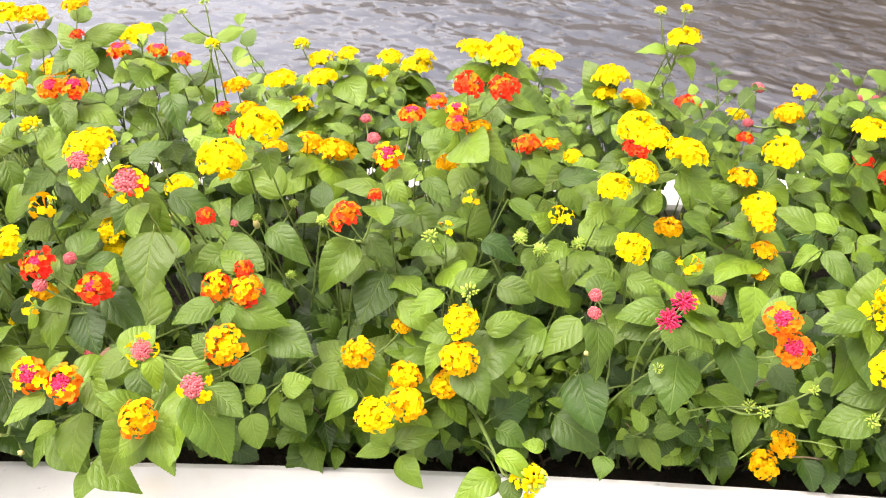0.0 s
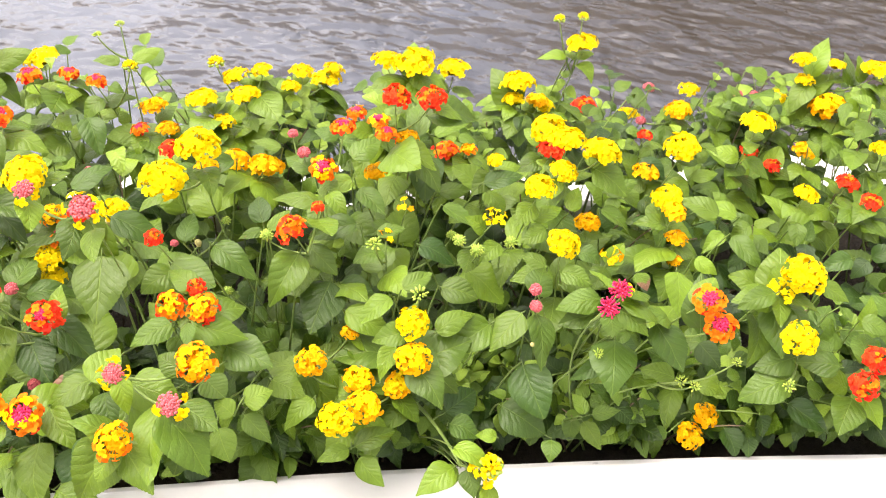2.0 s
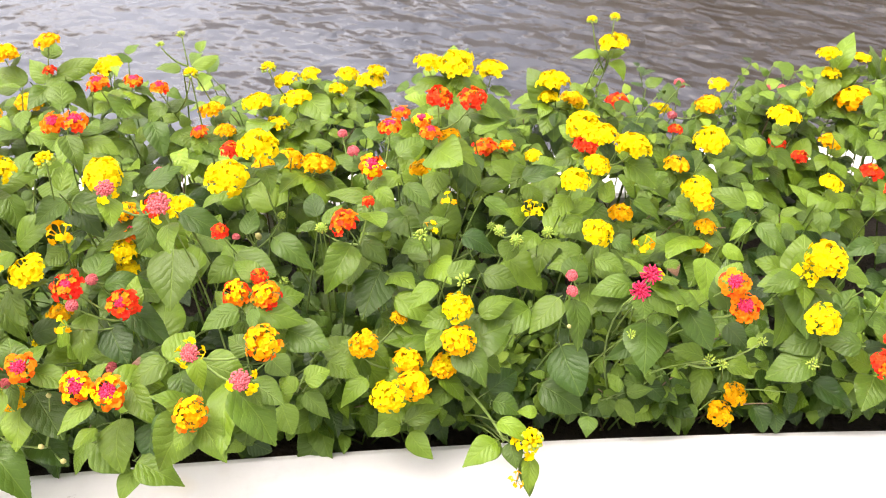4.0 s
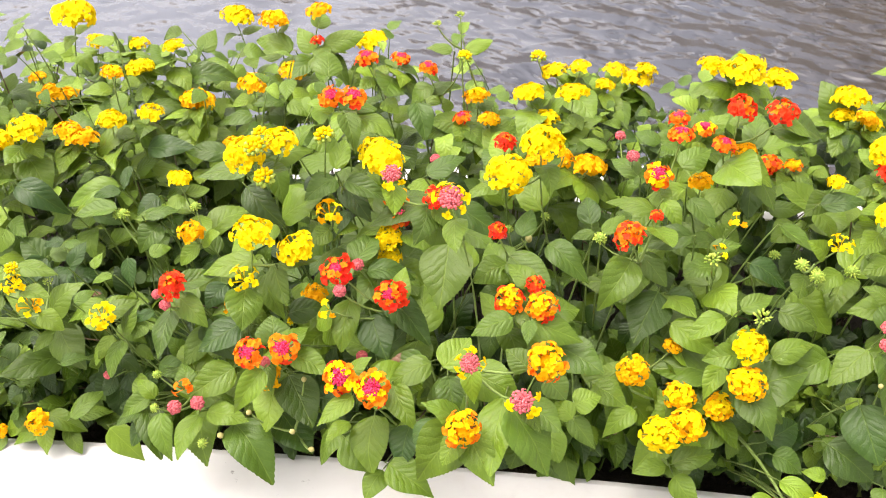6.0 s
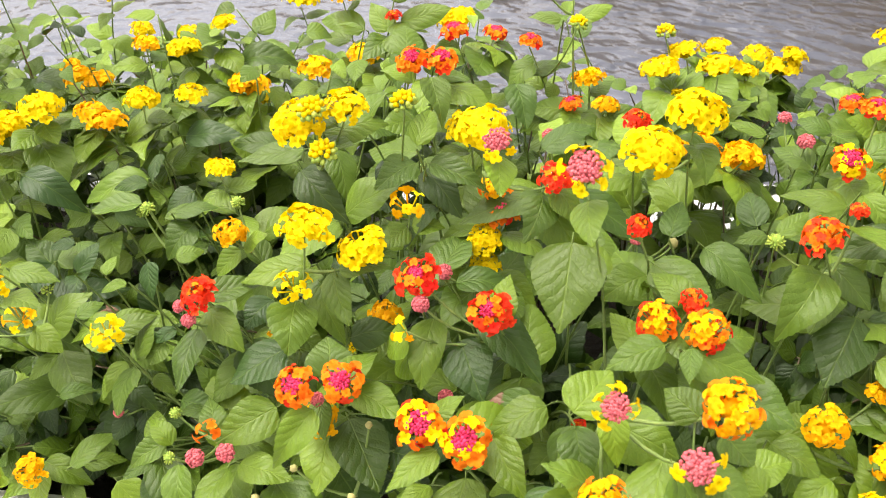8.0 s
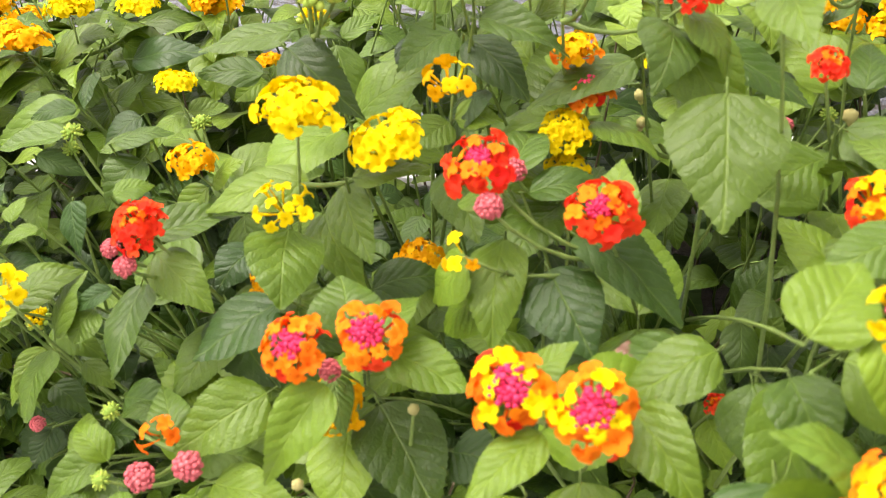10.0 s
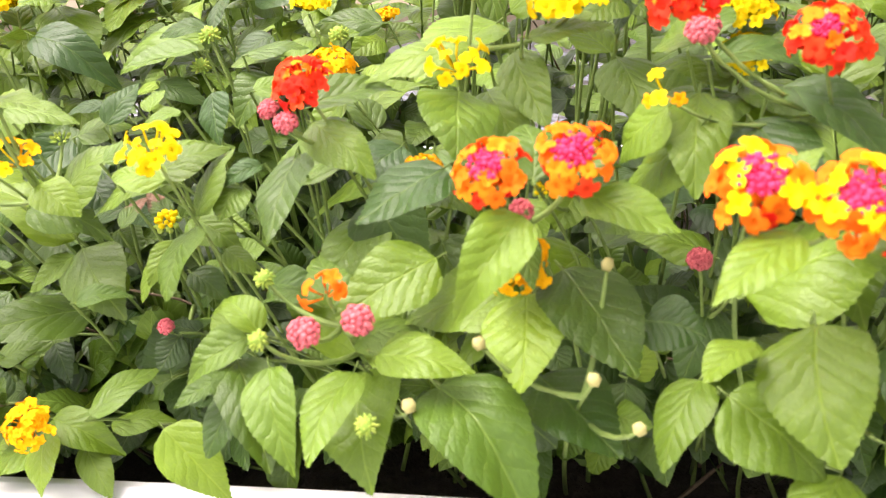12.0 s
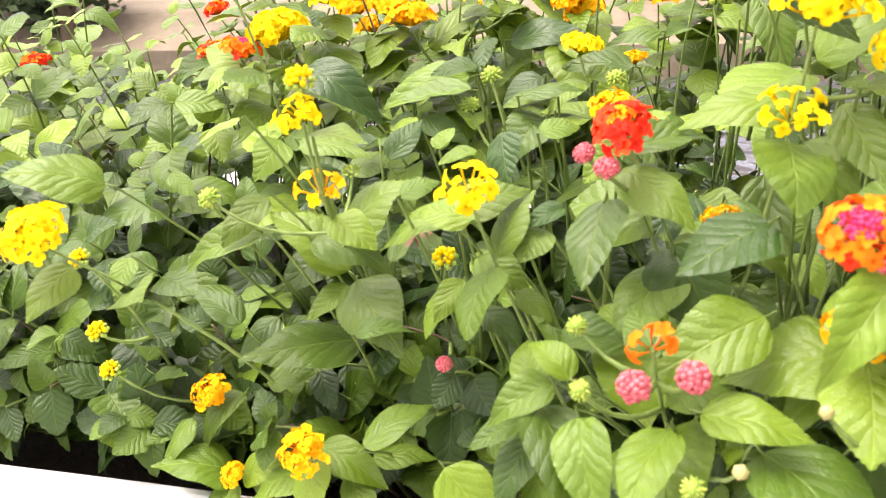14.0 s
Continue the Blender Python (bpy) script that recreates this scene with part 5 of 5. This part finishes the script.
# leafy shoots without flowers
def shoot_at(x, y, z, rng, count, sizes, young, bark=False, joined=False, first=0.45):
    y = max(y, 0.66 + rim_bow(x))
    top = Vector((x, y, z))
    root = Vector((x + rng.uniform(-0.07, 0.07), min(1.12, max(0.71, y + rng.uniform(0.0, 0.12))), 0.71))
    knee = root.lerp(top, 0.6) + Vector((rng.uniform(-0.05, 0.05), rng.uniform(-0.02, 0.05), 0.02))
    line = bend(root, knee, top, 8)
    plant = plant_at(x, y)
    made = pairs(line, first, 1.0, count, plant, sizes, young, rng, joined)
    if len(made) > 1:
        stem(line[:max(3, int(max(made) * (len(line) - 1)) + 1)], 0.0011 if joined else 0.0015, 0.0006, plant, "stem", BARK if bark else STEM)


rng = random.Random(5)
for i in range(400):
    x = rng.uniform(-1.75, 1.15)
    y = rng.uniform(0.66, 1.16) if i % 5 else rng.uniform(0.60, 0.72)
    if y < 0.79 and -0.5 < x < 0.4 and i % 6:
        continue
    if x > 0.15 and y > 0.84 and noise.noise(Vector((x * 9, y * 9, 2.0))) > 0.0:
        continue
    low = 0.035 if -0.62 < x < 0.5 and y < 0.78 else 0.0
    big = rng.uniform(0.034, 0.056) * (0.7 if y > 0.84 else 1.0)
    # rear leaves get a slightly lighter tone, standing in for back light
    shoot_at(x, y, canopy(y) - rng.uniform(0.0, 0.09) - low, rng, 4, (big, big * 0.5), rng.uniform(-0.05, 0.35) + (0.1 if y > 0.84 else 0), i % 4 == 0, not -0.75 < x < 0.55, 0.45 if y < 0.9 else 0.65)

# taller growth at the far end and along the back of the bed
# lighter leaf tones here stand in for sky sheen and back light
for i in range(190):
    x, y = rng.uniform(-1.9, -0.5), rng.uniform(0.72, 1.18)
    big = rng.uniform(0.03, 0.05)
    shoot_at(x, y, canopy(y) + rng.uniform(-0.07, 0.045), rng, 5, (big, big * 0.55), rng.uniform(0.2, 0.65), False, True)
for i in range(210):
    x, y = rng.uniform(-0.7, 0.95), rng.uniform(0.84, 1.16)
    if x > 0.1 and noise.noise(Vector((x * 9, y * 9, 2.0))) > 0.0:
        continue
    big = rng.uniform(0.026, 0.045)
    rise = 0.05 if x < -0.15 else 0.01
    shoot_at(x, y, canopy(y) + rise + rng.uniform(-0.06, 0.015), rng, 4, (big, big * 0.55), rng.uniform(0.2, 0.6), i % 3 == 0, True, 0.72 if x > 0.1 else 0.32)

# thin young tips over the back of the bed
for i in range(90):
    x, y = rng.uniform(-0.1, 0.95), rng.uniform(0.9, 1.14)
    shoot_at(x, y, canopy(y) + rng.uniform(-0.04, 0.03), rng, 4, (0.024, 0.012), rng.uniform(0.1, 0.45), False, True, 0.7)

# a few leaders that top the rest
for x, y, z in ((-0.62, 0.9, 1.03), (-0.70, 0.93, 1.05), (-0.66, 0.84, 1.01), (-0.78, 0.9, 1.02), (-0.55, 0.95, 1.0), (-0.5, 1.0, 0.995), (-0.36, 0.93, 1.0), (-0.30, 0.97, 1.0), (0.30, 1.05, 0.93), (0.42, 1.0, 0.94), (0.52, 0.95, 0.95), (0.46, 0.9, 0.93)):
    shoot_at(x, y, z, rng, 5, (0.045, 0.026), 0.4)

# low leaves between the stems of the far end
for i in range(190):
    x, y = rng.uniform(-1.1, -0.42), rng.uniform(0.60, 0.86)
    big = rng.uniform(0.024, 0.042)
    shoot_at(x, y, 0.77 + rng.uniform(0.0, 0.05) + 0.35 * max(0, y - 0.66), rng, 4, (big, big * 0.6), rng.uniform(0.0, 0.2), i % 3 == 0, True)

# small young growth low along the front edge
for i in range(80):
    x = rng.uniform(-1.3, 0.75)
    y = rng.uniform(0.645, 0.74)
    shoot_at(x, y, 0.755 + rng.uniform(0.0, 0.07), rng, 3, (0.026, 0.014), rng.uniform(0.2, 0.6), False, True)

# low growth between the stems, stretch by stretch
for i in range(70):
    x, y = rng.uniform(-0.02, 0.5), rng.uniform(0.655, 0.75)
    shoot_at(x, y, 0.765 + rng.uniform(0.0, 0.09), rng, 3, (0.028, 0.015), rng.uniform(0.2, 0.6), i % 3 == 0, True)

for i in range(100):
    x, y = rng.uniform(-0.95, -0.5 if i % 3 else 0.06), rng.uniform(0.6, 0.74)
    shoot_at(x, y, 0.76 + rng.uniform(0.0, 0.06), rng, 3, (0.034, 0.018), rng.uniform(0.0, 0.3), i % 3 == 0, True)

for i in range(130):
    x, y = rng.uniform(0.22, 1.0), rng.uniform(0.6, 0.76)
    shoot_at(x, y, 0.765 + rng.uniform(0.0, 0.06) + 0.3 * max(0, y - 0.66), rng, 4, (0.036, 0.018), rng.uniform(0.0, 0.3), i % 3 == 0, True)

for i in range(150):
    x, y = rng.uniform(-0.5, 0.35), rng.uniform(0.65, 0.78)
    shoot_at(x, y, 0.76 + rng.uniform(0.0, 0.04) + 0.2 * max(0, y - 0.68), rng, 4, (0.042, 0.022), 0.2, i % 2 == 0, True, 0.55)

# leaves among bare stems mid-bed, with the shade put into their dark tone
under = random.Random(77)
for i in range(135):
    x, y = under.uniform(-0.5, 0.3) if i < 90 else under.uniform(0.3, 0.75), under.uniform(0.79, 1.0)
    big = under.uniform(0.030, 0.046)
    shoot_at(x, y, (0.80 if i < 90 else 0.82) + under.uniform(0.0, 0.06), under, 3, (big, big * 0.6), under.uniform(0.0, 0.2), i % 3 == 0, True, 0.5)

# seedlings along the inner edge of the rim
for i in range(80):
    x = rng.uniform(-0.7, 0.6)
    y = 0.675 + rim_bow(x) + rng.uniform(0.0, 0.035)
    shoot_at(x, y, 0.757 + rng.uniform(0.0, 0.022), rng, 2, (0.021, 0.014), rng.uniform(0.25, 0.55), False, True, 0.7)


def joined_foliage(plant, items):
    """The inner leaves of one plant as a single mesh."""
    inv = parent_inverse(plant)
    verts, faces, uvs, slots = [], [], [], []
    for me, m, tone in items:
        k = len(verts)
        q = inv @ m
        verts += [q @ v.co for v in me.vertices]
        for f in me.polygons:
            faces.append([k + i for i in f.vertices])
            slots.append(f.material_index or tone)
            uvs += [me.uv_layers[0].data[i].uv for i in f.loop_indices]
    out = bpy.data.meshes.new("foliage")
    out.from_pydata([tuple(v) for v in verts], [], faces)
    layer = out.uv_layers.new(name="UVMap")
    layer.data.foreach_set("uv", [c for p in uvs for c in p])
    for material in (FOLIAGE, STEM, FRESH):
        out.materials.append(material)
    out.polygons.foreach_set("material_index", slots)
    out.polygons.foreach_set("use_smooth", [True] * len(faces))
    ob = new("foliage", out)
    ob.parent = plant
    tagged(ob, "dense inner green leaves of the shrub", kind="stuff")


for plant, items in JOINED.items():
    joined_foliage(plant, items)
